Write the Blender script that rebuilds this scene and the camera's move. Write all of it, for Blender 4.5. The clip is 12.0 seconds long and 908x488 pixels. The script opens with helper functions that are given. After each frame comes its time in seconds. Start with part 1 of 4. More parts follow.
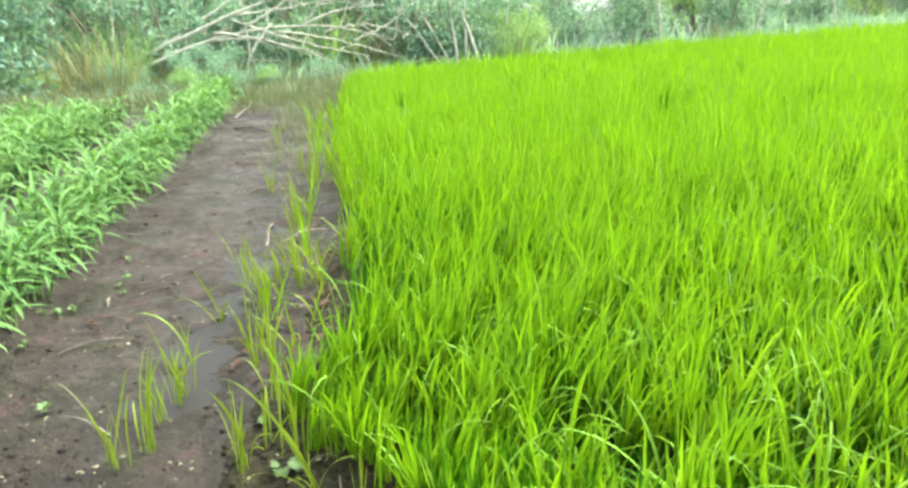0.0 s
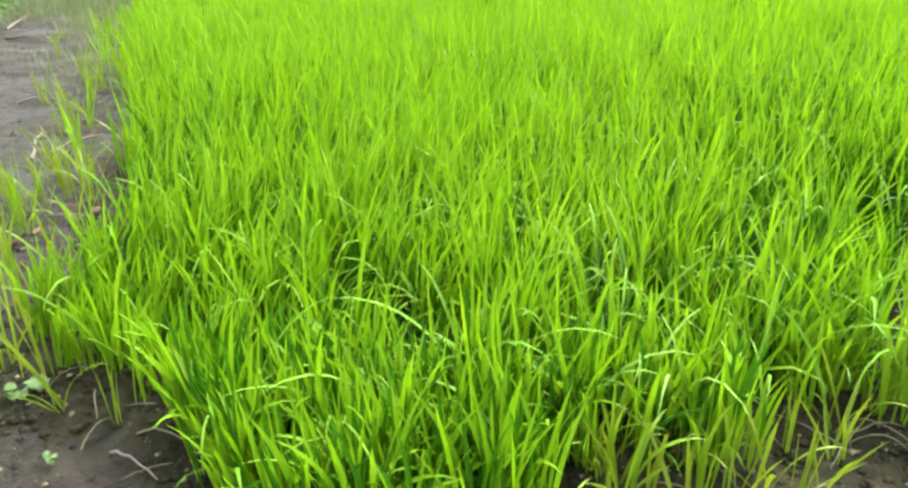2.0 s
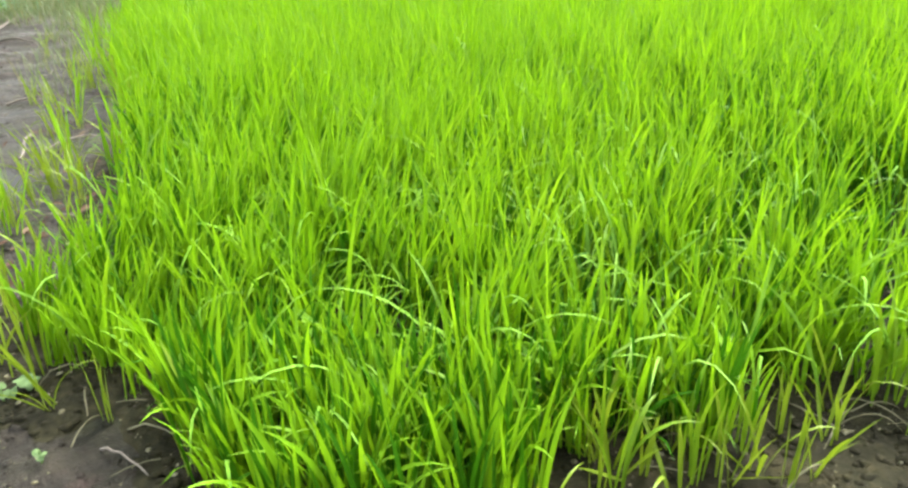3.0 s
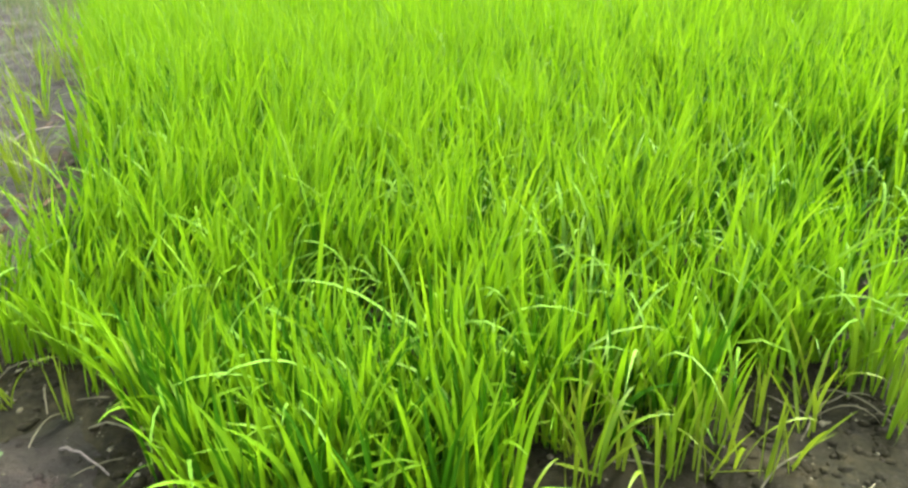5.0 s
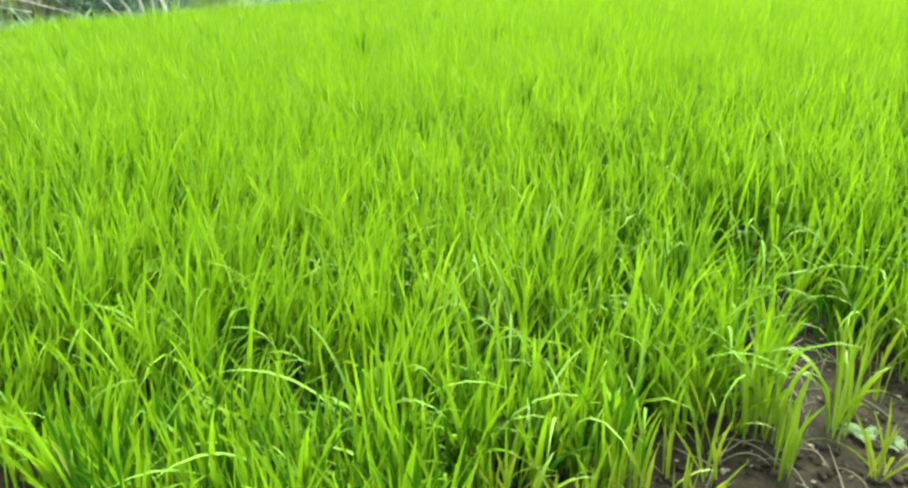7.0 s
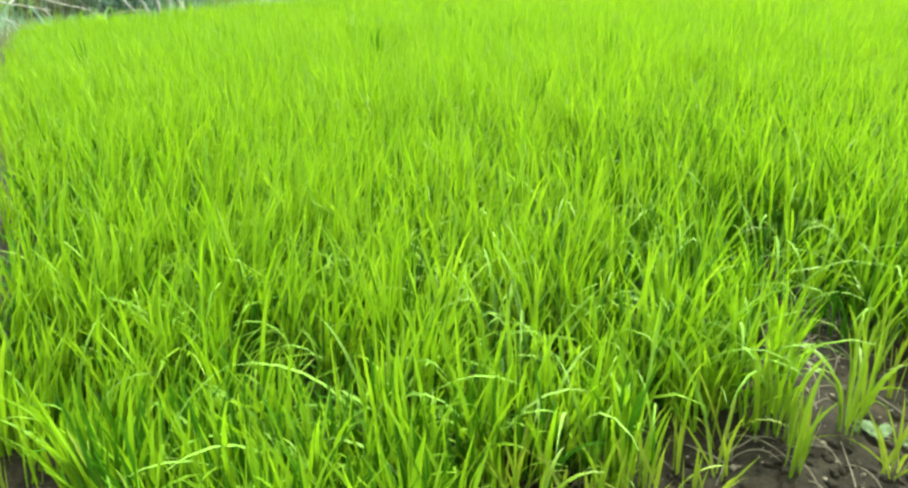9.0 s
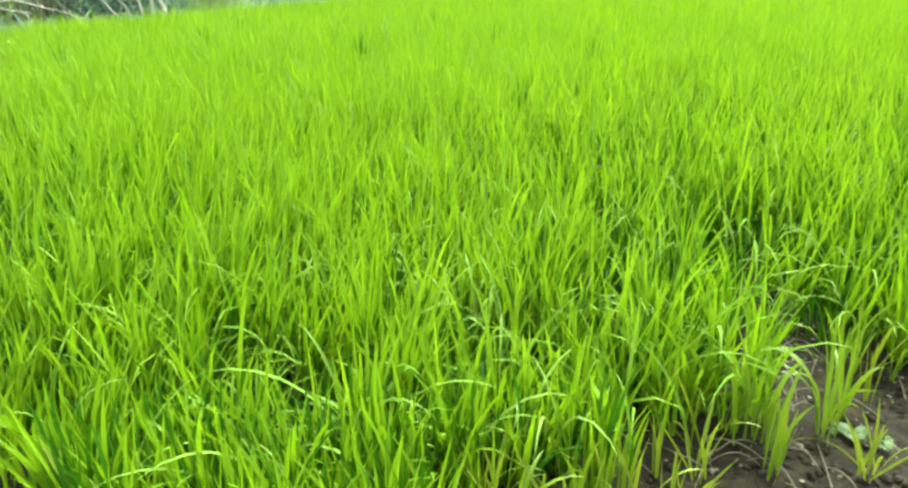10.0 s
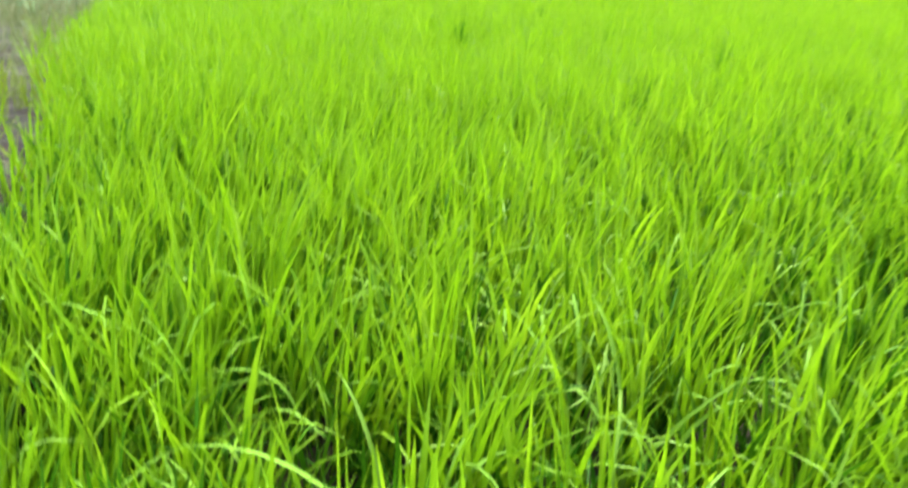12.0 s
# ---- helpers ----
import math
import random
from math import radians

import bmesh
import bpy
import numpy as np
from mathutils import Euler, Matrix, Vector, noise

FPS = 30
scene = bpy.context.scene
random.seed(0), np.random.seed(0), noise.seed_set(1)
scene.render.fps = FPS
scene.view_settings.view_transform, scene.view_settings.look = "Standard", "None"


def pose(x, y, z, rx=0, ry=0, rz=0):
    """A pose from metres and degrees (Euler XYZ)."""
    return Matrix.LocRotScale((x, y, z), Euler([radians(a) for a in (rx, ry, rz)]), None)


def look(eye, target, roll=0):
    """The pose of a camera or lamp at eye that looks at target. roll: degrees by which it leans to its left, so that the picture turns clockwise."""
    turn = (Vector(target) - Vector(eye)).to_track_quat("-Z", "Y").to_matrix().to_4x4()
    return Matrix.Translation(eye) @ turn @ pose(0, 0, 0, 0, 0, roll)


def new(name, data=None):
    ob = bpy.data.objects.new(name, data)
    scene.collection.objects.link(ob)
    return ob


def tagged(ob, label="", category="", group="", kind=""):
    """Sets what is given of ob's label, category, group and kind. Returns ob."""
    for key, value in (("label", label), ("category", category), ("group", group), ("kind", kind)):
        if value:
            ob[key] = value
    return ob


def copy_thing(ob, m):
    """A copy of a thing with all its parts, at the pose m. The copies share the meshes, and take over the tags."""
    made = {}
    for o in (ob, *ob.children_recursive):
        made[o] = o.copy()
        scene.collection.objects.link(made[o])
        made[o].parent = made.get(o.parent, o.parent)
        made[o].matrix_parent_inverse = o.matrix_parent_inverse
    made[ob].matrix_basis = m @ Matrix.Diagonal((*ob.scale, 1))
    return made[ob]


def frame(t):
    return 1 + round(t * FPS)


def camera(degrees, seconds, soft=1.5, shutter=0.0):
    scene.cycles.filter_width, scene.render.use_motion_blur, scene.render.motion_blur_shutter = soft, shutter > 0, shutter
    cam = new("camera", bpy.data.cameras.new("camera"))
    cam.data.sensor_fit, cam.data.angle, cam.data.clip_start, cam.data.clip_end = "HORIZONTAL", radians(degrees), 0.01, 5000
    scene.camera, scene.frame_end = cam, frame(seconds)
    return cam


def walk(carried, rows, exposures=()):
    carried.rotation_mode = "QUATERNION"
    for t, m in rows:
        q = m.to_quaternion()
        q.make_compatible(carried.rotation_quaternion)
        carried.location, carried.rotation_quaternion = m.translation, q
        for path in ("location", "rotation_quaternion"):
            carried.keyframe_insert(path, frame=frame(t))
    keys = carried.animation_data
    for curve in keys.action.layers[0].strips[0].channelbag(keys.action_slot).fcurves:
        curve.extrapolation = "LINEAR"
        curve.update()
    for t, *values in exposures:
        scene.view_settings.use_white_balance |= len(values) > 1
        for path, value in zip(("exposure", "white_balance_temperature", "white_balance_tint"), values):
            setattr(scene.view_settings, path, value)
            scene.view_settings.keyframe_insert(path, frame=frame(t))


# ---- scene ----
cam = camera(66.2, 12.0, soft=2.6, shutter=0.3)
EXPOSURE = 2.24
PATH = [
    (0, (0.922, 0.561, 1.125), (0.328, 2.351, 0.458), -2.0),
    (0.5, (0.948, 0.611, 1.085), (0.46, 2.407, 0.353), -1.3),
    (1, (0.999, 0.659, 1.031), (0.666, 2.478, 0.268), -1.3),
    (1.5, (1.027, 0.694, 0.961), (0.805, 2.501, 0.133), -0.8),
    (2, (1.05, 0.721, 0.911), (0.879, 2.514, 0.042), -1.2),
    (2.5, (1.065, 0.721, 0.9), (0.903, 2.514, 0.031), -2.2),
    (3, (1.066, 0.723, 0.894), (0.903, 2.512, 0.014), -2.3),
    (3.2, (1.072, 0.725, 0.886), (0.91, 2.512, 0.002), -2.6),
    (4.8, (1.077, 0.751, 0.864), (0.972, 2.525, -0.053), -0.9),
    (5, (1.075, 0.749, 0.872), (0.97, 2.535, -0.021), -1.6),
    (5.5, (1.074, 0.737, 0.896), (1.021, 2.547, 0.048), -1.5),
    (6, (1.066, 0.72, 0.938), (1.092, 2.55, 0.131), -1.8),
    (6.5, (1.059, 0.698, 0.97), (1.17, 2.541, 0.2), -0.9),
    (7, (1.06, 0.699, 0.966), (1.201, 2.538, 0.192), -0.8),
    (7.5, (1.064, 0.696, 0.965), (1.183, 2.533, 0.184), -1.3),
    (9.5, (1.073, 0.692, 0.967), (1.169, 2.529, 0.184), -1.2),
    (10, (1.081, 0.693, 0.964), (1.221, 2.533, 0.194), -0.8),
    (10.5, (1.074, 0.691, 0.964), (1.201, 2.53, 0.188), -1.5),
    (11, (1.078, 0.719, 1.007), (1.102, 2.554, 0.213), -3.8),
    (11.2, (1.101, 0.791, 1.025), (1.129, 2.651, 0.291), -4.7),
    (11.5, (1.119, 0.937, 1.024), (1.117, 2.825, 0.363), -0.6),
    (11.9, (1.035, 1.099, 0.901), (1.009, 2.957, 0.162), 2.6),
    (12, (1.054, 1.128, 0.838), (0.975, 2.973, 0.07), 3.0),
]
walk(cam, [(t, look(eye, target, roll)) for t, eye, target, roll in PATH], exposures=[(0.0, EXPOSURE + 0.08), (2.0, EXPOSURE), (11.0, EXPOSURE), (12.0, EXPOSURE - 0.04)])

# ---- world and light: a bright, thinly overcast day ----
SUN_HEIGHT, SUN_TURN = 53.0, 32.0
world = bpy.data.worlds.new("overcast_sky")
scene.world = world
world.use_nodes = True
wn, wl = world.node_tree.nodes, world.node_tree.links
sky = wn.new("ShaderNodeTexSky")
sky.sky_type = "NISHITA"
sky.sun_disc = False
sky.sun_elevation, sky.sun_rotation = radians(SUN_HEIGHT), radians(SUN_TURN)
sky.dust_density = 4.0
veil = wn.new("ShaderNodeHueSaturation")
veil.inputs["Saturation"].default_value = 0.25
veil.inputs["Value"].default_value = 1.7
wl.new(sky.outputs[0], veil.inputs["Color"])
wl.new(veil.outputs[0], wn["Background"].inputs["Color"])
wn["Background"].inputs["Strength"].default_value = 0.15
sun_data = bpy.data.lights.new("sun", "SUN")
sun_data.energy, sun_data.angle, sun_data.color = 2.0, radians(18), (1.0, 0.96, 0.88)
sun = new("sun", sun_data)
a, e = radians(SUN_TURN), radians(SUN_HEIGHT)
toward = Vector((math.sin(a) * math.cos(e), math.cos(a) * math.cos(e), math.sin(e)))
sun.matrix_world = look(toward * 60, (0, 0, 0))


# ---- materials ----
def material(name, rough=0.6, spec=0.3):
    m = bpy.data.materials.new(name)
    m.use_nodes = True
    b = m.node_tree.nodes["Principled BSDF"]
    b.inputs["Roughness"].default_value = rough
    b.inputs["Specular IOR Level"].default_value = spec
    return m, m.node_tree.nodes, m.node_tree.links, b


def ramp(n, l, value, stops):
    r = n.new("ShaderNodeValToRGB")
    while len(r.color_ramp.elements) < len(stops):
        r.color_ramp.elements.new(0.5)
    for el, (p, c) in zip(r.color_ramp.elements, stops):
        el.position, el.color = p, (*c, 1)
    l.new(value, r.inputs[0])
    return r.outputs[0]


def noise_at(n, l, scale, detail=3.0, rough=0.55, stretch=None, source="Object"):
    tex = n.new("ShaderNodeTexNoise")
    tex.inputs["Scale"].default_value = scale
    tex.inputs["Detail"].default_value = detail
    tex.inputs["Roughness"].default_value = rough
    co = n.new("ShaderNodeTexCoord")
    if stretch:
        mp = n.new("ShaderNodeMapping")
        mp.inputs["Scale"].default_value = stretch
        l.new(co.outputs[source], mp.inputs[0])
        l.new(mp.outputs[0], tex.inputs["Vector"])
    else:
        l.new(co.outputs[source], tex.inputs["Vector"])
    return tex.outputs[0]


def mixed(n, l, fac, c1, c2, how="MIX"):
    x = n.new("ShaderNodeMix")
    x.data_type, x.blend_type = "RGBA", how
    for sock, v in ((x.inputs[0], fac), (x.inputs[6], c1), (x.inputs[7], c2)):
        if isinstance(v, (int, float)):
            sock.default_value = v
        elif isinstance(v, tuple):
            sock.default_value = (*v, 1)
        else:
            l.new(v, sock)
    return x.outputs[2]


def leaf_material(name, stops, through_leaf=0.4, rough=0.45, per_object=False, patch=1.3, spec=0.35, patch_tint=(0.8, 0.9, 0.7)):
    """Living or dry leaf: colour varies from blade to blade and over patches, light passes through it."""
    m, n, l, b = material(name, rough, spec)
    rnd = n.new("ShaderNodeObjectInfo").outputs["Random"] if per_object else n.new("ShaderNodeNewGeometry").outputs["Random Per Island"]
    col = ramp(n, l, rnd, stops)
    spot = ramp(n, l, noise_at(n, l, patch, 3), [(0.35, patch_tint), (0.65, (1, 1, 1))])
    col = mixed(n, l, 1.0, col, spot, "MULTIPLY")
    streak = ramp(n, l, noise_at(n, l, 90, 2, stretch=(1, 1, 0.08)), [(0.3, (0.82, 0.86, 0.8)), (0.7, (1.08, 1.06, 1.0))])
    col = mixed(n, l, 1.0, col, streak, "MULTIPLY")
    l.new(col, b.inputs["Base Color"])
    tr = n.new("ShaderNodeBsdfTranslucent")
    l.new(mixed(n, l, 1.0, col, (1.0, 0.93, 0.55), "MULTIPLY"), tr.inputs["Color"])
    mx = n.new("ShaderNodeMixShader")
    mx.inputs[0].default_value = through_leaf
    l.new(b.outputs[0], mx.inputs[1])
    l.new(tr.outputs[0], mx.inputs[2])
    l.new(mx.outputs[0], n["Material Output"].inputs["Surface"])
    return m


def bark_material(name, dark, light, scale=9.0):
    m, n, l, b = material(name, 0.85, 0.2)
    grain = noise_at(n, l, scale, 5, 0.65)
    l.new(ramp(n, l, grain, [(0.3, dark), (0.7, light)]), b.inputs["Base Color"])
    bump = n.new("ShaderNodeBump")
    bump.inputs["Strength"].default_value = 0.5
    bump.inputs["Distance"].default_value = 0.01
    l.new(noise_at(n, l, scale * 5, 4), bump.inputs["Height"])
    l.new(bump.outputs[0], b.inputs["Normal"])
    return m


RICE = leaf_material("young_rice_leaf", [(0.0, (0.093, 0.216, 0.004)), (0.4, (0.119, 0.257, 0.006)), (0.85, (0.144, 0.288, 0.009)), (1.0, (0.165, 0.305, 0.014))], 0.42, 0.5, spec=0.16, patch_tint=(0.9, 0.95, 0.85))
# darker green that stands for shade low in the tufts; also the grass weeds
RICE_SHADE_AND_WEED = leaf_material("shaded_rice_and_weed_leaf", [(0.0, (0.015, 0.073, 0.002)), (0.6, (0.034, 0.122, 0.003)), (1.0, (0.063, 0.168, 0.004))], 0.2, 0.55, spec=0.08)
RICE_PALE = leaf_material("rice_leaf_pale", [(0.0, (0.10, 0.215, 0.02)), (0.6, (0.135, 0.26, 0.035)), (1.0, (0.175, 0.285, 0.06))], 0.3, 0.7, spec=0.06)
RICE_SIDE = leaf_material("rice_leaf_pale_green", [(0.0, (0.085, 0.18, 0.006)), (0.5, (0.118, 0.218, 0.011)), (0.88, (0.148, 0.225, 0.02)), (1.0, (0.19, 0.2, 0.045))], 0.34, spec=0.18)
RICE_YELLOW = leaf_material("rice_leaf_yellowish", [(0.0, (0.108, 0.185, 0.009)), (0.5, (0.148, 0.222, 0.016)), (0.88, (0.178, 0.226, 0.028)), (1.0, (0.205, 0.205, 0.05))], 0.34, spec=0.18)
SPINACH = leaf_material("spinach_leaf", [(0.0, (0.048, 0.132, 0.034)), (0.5, (0.098, 0.212, 0.060)), (1.0, (0.155, 0.285, 0.092))], 0.38, 0.58, True, 2.0, spec=0.2)
SPINACH_MANY = leaf_material("spinach_leaf_mass", [(0.0, (0.048, 0.132, 0.034)), (0.5, (0.098, 0.212, 0.060)), (1.0, (0.155, 0.285, 0.092))], 0.38, 0.58, False, 2.0, spec=0.2)
STEM = leaf_material("green_stem", [(0.0, (0.065, 0.12, 0.033)), (1.0, (0.10, 0.16, 0.047))], 0.15)
WEED = leaf_material("weed_leaf", [(0.0, (0.07, 0.13, 0.05)), (1.0, (0.14, 0.20, 0.10))], 0.25, 0.7, spec=0.15)
STRAW = leaf_material("dry_straw", [(0.0, (0.10, 0.085, 0.055)), (0.5, (0.15, 0.135, 0.09)), (1.0, (0.22, 0.20, 0.15))], 0.2, 0.7)
# background greens, paled and greyed: the haze is mixed into the leaf colour
HAZY_BUSH = leaf_material("hazy_bush_leaf", [(0.0, (0.117, 0.23, 0.177)), (0.5, (0.2, 0.337, 0.264)), (1.0, (0.304, 0.446, 0.36))], 0.48, 0.65, False, 0.8, spec=0.12, patch_tint=(0.6, 0.7, 0.65))
HAZY_BUSH_DARK = leaf_material("hazy_dark_bush_leaf", [(0.0, (0.0773, 0.159, 0.128)), (0.6, (0.136, 0.242, 0.188)), (1.0, (0.22, 0.343, 0.255))], 0.42, 0.65, False, 0.8, spec=0.12)
HAZY_BUSH_LIGHT = leaf_material("hazy_light_bush_leaf", [(0.0, (0.132, 0.24, 0.114)), (0.6, (0.204, 0.336, 0.156)), (1.0, (0.3, 0.432, 0.216))], 0.5, 0.65, False, 0.8, spec=0.12)
DRY_GRASS = leaf_material("dry_grass", [(0.0, (0.0743, 0.121, 0.0572)), (0.5, (0.114, 0.144, 0.0786)), (1.0, (0.164, 0.161, 0.107))], 0.4, 0.7, False, 0.7)
RUST_GRASS = leaf_material("withered_reed", [(0.0, (0.11, 0.149, 0.0683)), (0.5, (0.18, 0.178, 0.0945)), (1.0, (0.27, 0.247, 0.147))], 0.4, 0.7, False, 0.9)
BARE = bark_material("bare_branch", (0.17, 0.185, 0.138), (0.37, 0.391, 0.299))
TRUNK = bark_material("brown_bark", (0.09, 0.085, 0.06), (0.2, 0.18, 0.13))
STICK = bark_material("dead_stick", (0.07, 0.06, 0.048), (0.16, 0.145, 0.12), 30)

DEAD_LEAF = leaf_material("dead_leaf", [(0.0, (0.032, 0.017, 0.013)), (0.6, (0.058, 0.032, 0.024)), (1.0, (0.09, 0.06, 0.042))], 0.1, 0.8, True, spec=0.1)


def mud_material():
    m, n, l, b = material("wet_mud", 0.6, 0.14)
    big = noise_at(n, l, 1.1, 4)
    fine = noise_at(n, l, 28, 6, 0.7)
    grit = noise_at(n, l, 140, 3, 0.7)
    base = ramp(n, l, big, [(0.3, (0.0132, 0.0116, 0.0085)), (0.55, (0.0208, 0.0180, 0.0132)), (0.75, (0.0310, 0.0264, 0.0192))])
    base = mixed(n, l, 1.0, base, ramp(n, l, fine, [(0.3, (0.45, 0.44, 0.42)), (0.5, (0.9, 0.9, 0.9)), (0.72, (1.5, 1.46, 1.4))]), "MULTIPLY")
    base = mixed(n, l, 1.0, base, ramp(n, l, noise_at(n, l, 10, 4, 0.6), [(0.3, (0.7, 0.72, 0.7)), (0.7, (1.3, 1.26, 1.22))]), "MULTIPLY")
    base = mixed(n, l, 1.0, base, ramp(n, l, grit, [(0.3, (0.75, 0.75, 0.75)), (0.72, (1.3, 1.3, 1.3))]), "MULTIPLY")
    algae = ramp(n, l, noise_at(n, l, 3.2, 5), [(0.5, (0, 0, 0)), (0.68, (1, 1, 1))])
    base = mixed(n, l, algae, base, mixed(n, l, 1.0, base, (0.78, 1.0, 0.62), "MULTIPLY"))
    rust = ramp(n, l, noise_at(n, l, 5.5, 4), [(0.58, (0, 0, 0)), (0.72, (1, 1, 1))])
    base = mixed(n, l, rust, base, (0.037, 0.0230, 0.0185))
    l.new(base, b.inputs["Base Color"])
    wet = ramp(n, l, noise_at(n, l, 2.3, 4), [(0.38, (0.4, 0.4, 0.4)), (0.62, (0.8, 0.8, 0.8))])
    l.new(wet, b.inputs["Roughness"])
    b1 = n.new("ShaderNodeBump")
    b1.inputs["Strength"].default_value, b1.inputs["Distance"].default_value = 1.0, 0.02
    l.new(fine, b1.inputs["Height"])
    b2 = n.new("ShaderNodeBump")
    b2.inputs["Strength"].default_value, b2.inputs["Distance"].default_value = 0.8, 0.005
    l.new(grit, b2.inputs["Height"])
    l.new(b1.outputs[0], b2.inputs["Normal"])
    l.new(b2.outputs[0], b.inputs["Normal"])
    return m


def soil_material():
    """Dark crumbly bed soil, rich in rotted straw."""
    m, n, l, b = material("bed_soil", 0.75, 0.08)
    fine = noise_at(n, l, 45, 6, 0.75)
    base = ramp(n, l, noise_at(n, l, 7, 5, 0.65), [(0.3, (0.0102, 0.0100, 0.0048)), (0.55, (0.0190, 0.0182, 0.0084)), (0.72, (0.0315, 0.0272, 0.0122))])
    base = mixed(n, l, 1.0, base, ramp(n, l, fine, [(0.3, (0.4, 0.4, 0.4)), (0.52, (0.95, 0.95, 0.95)), (0.7, (1.8, 1.75, 1.6))]), "MULTIPLY")
    flecks = ramp(n, l, noise_at(n, l, 110, 2, 0.5), [(0.66, (0, 0, 0)), (0.72, (1, 1, 1))])
    base = mixed(n, l, flecks, base, (0.045, 0.04, 0.029))
    l.new(base, b.inputs["Base Color"])
    bump = n.new("ShaderNodeBump")
    bump.inputs["Strength"].default_value, bump.inputs["Distance"].default_value = 1.0, 0.012
    l.new(fine, bump.inputs["Height"])
    l.new(bump.outputs[0], b.inputs["Normal"])
    return m


SOIL = soil_material()
MUD = mud_material()


def water_material():
    m, n, l, b = material("muddy_water", 0.5, 0.12)
    l.new(ramp(n, l, noise_at(n, l, 3, 3), [(0.3, (0.0118, 0.0116, 0.0098)), (0.7, (0.0160, 0.0155, 0.0134))]), b.inputs["Base Color"])
    bump = n.new("ShaderNodeBump")
    bump.inputs["Strength"].default_value, bump.inputs["Distance"].default_value = 0.15, 0.004
    l.new(noise_at(n, l, 14, 2), bump.inputs["Height"])
    l.new(bump.outputs[0], b.inputs["Normal"])
    return m


WATER = water_material()


# ---- mesh helpers ----
def part(name, bm, mat, parent=None, label="", smooth=False):
    me = bpy.data.meshes.new(name)
    bm.to_mesh(me)
    bm.free()
    return part_mesh(name, me, mat, parent, label, smooth)


def part_mesh(name, me, mat, parent=None, label="", smooth=False):
    if mat and not me.materials:
        me.materials.append(mat)
    if smooth:
        me.polygons.foreach_set("use_smooth", [True] * len(me.polygons))
    ob = new(name, me)
    if parent:
        ob.parent = parent
    if label:
        ob["label"] = label
    return ob


def mesh_of(name, verts, faces, mat=None):
    me = bpy.data.meshes.new(name)
    me.from_pydata([tuple(v) for v in verts], [], [tuple(f) for f in faces])
    if mat:
        me.materials.append(mat)
    me.update()
    return me


def mesh_fast(name, verts, tris):
    """A mesh from arrays of corners and triangles."""
    me = bpy.data.meshes.new(name)
    me.vertices.add(len(verts))
    me.vertices.foreach_set("co", verts.astype(np.float32).ravel())
    me.loops.add(tris.size)
    me.loops.foreach_set("vertex_index", tris.astype(np.int32).ravel())
    me.polygons.add(len(tris))
    me.polygons.foreach_set("loop_start", np.arange(0, tris.size, 3, dtype=np.int32))
    me.update(calc_edges=True)
    return me


def blades(rng, x, y, z, height, width, lean, turn, bend, levels=4, fold=True):
    """Grass blades as arrays: each one rises from x, y, z, leans by lean (radians) toward turn and bends over by bend toward its tip."""
    n = len(x)
    s = np.linspace(0, 1, levels + 1)
    step = height / levels
    px, pz = np.zeros((n, levels + 1)), np.zeros((n, levels + 1))
    for i in range(1, levels + 1):
        ang = lean + bend * ((i - 0.5) / levels) ** 2
        px[:, i] = px[:, i - 1] + step * np.sin(ang)
        pz[:, i] = pz[:, i - 1] + step * np.cos(ang)
    cx = x[:, None] + px * np.cos(turn)[:, None]
    cy = y[:, None] + px * np.sin(turn)[:, None]
    cz = z[:, None] + pz
    prof = np.interp(s, [0, 0.25, 0.55, 0.8, 1.0], [0.40, 0.9, 1.0, 0.72, 0.03])
    face = turn + math.pi / 2 + rng.normal(0, 0.9, n)
    hw = width[:, None] * 0.5 * prof[None, :]
    ox, oy = np.cos(face)[:, None] * hw, np.sin(face)[:, None] * hw
    per = 3 if fold else 2
    v = np.zeros((n, levels + 1, per, 3))
    v[:, :, 0] = np.stack([cx - ox, cy - oy, cz], -1)
    v[:, :, per - 1] = np.stack([cx + ox, cy + oy, cz], -1)
    if fold:
        dip = hw * 0.45
        v[:, :, 1] = np.stack([cx + np.cos(turn)[:, None] * dip, cy + np.sin(turn)[:, None] * dip, cz - dip * 0.3], -1)
    tris = []
    for i in range(levels):
        for k in range(per - 1):
            p0, p1 = i * per + k, i * per + k + 1
            q0, q1 = p0 + per, p1 + per
            tris += [(p0, p1, q1), (p0, q1, q0)]
    t = np.array(tris)[None] + (np.arange(n) * (levels + 1) * per)[:, None, None]
    return v.reshape(-1, 3), t.reshape(-1, 3)


def joined(parts):
    vs, ts, off = [], [], 0
    for v, t in parts:
        vs.append(v)
        ts.append(t + off)
        off += len(v)
    return np.concatenate(vs), np.concatenate(ts)


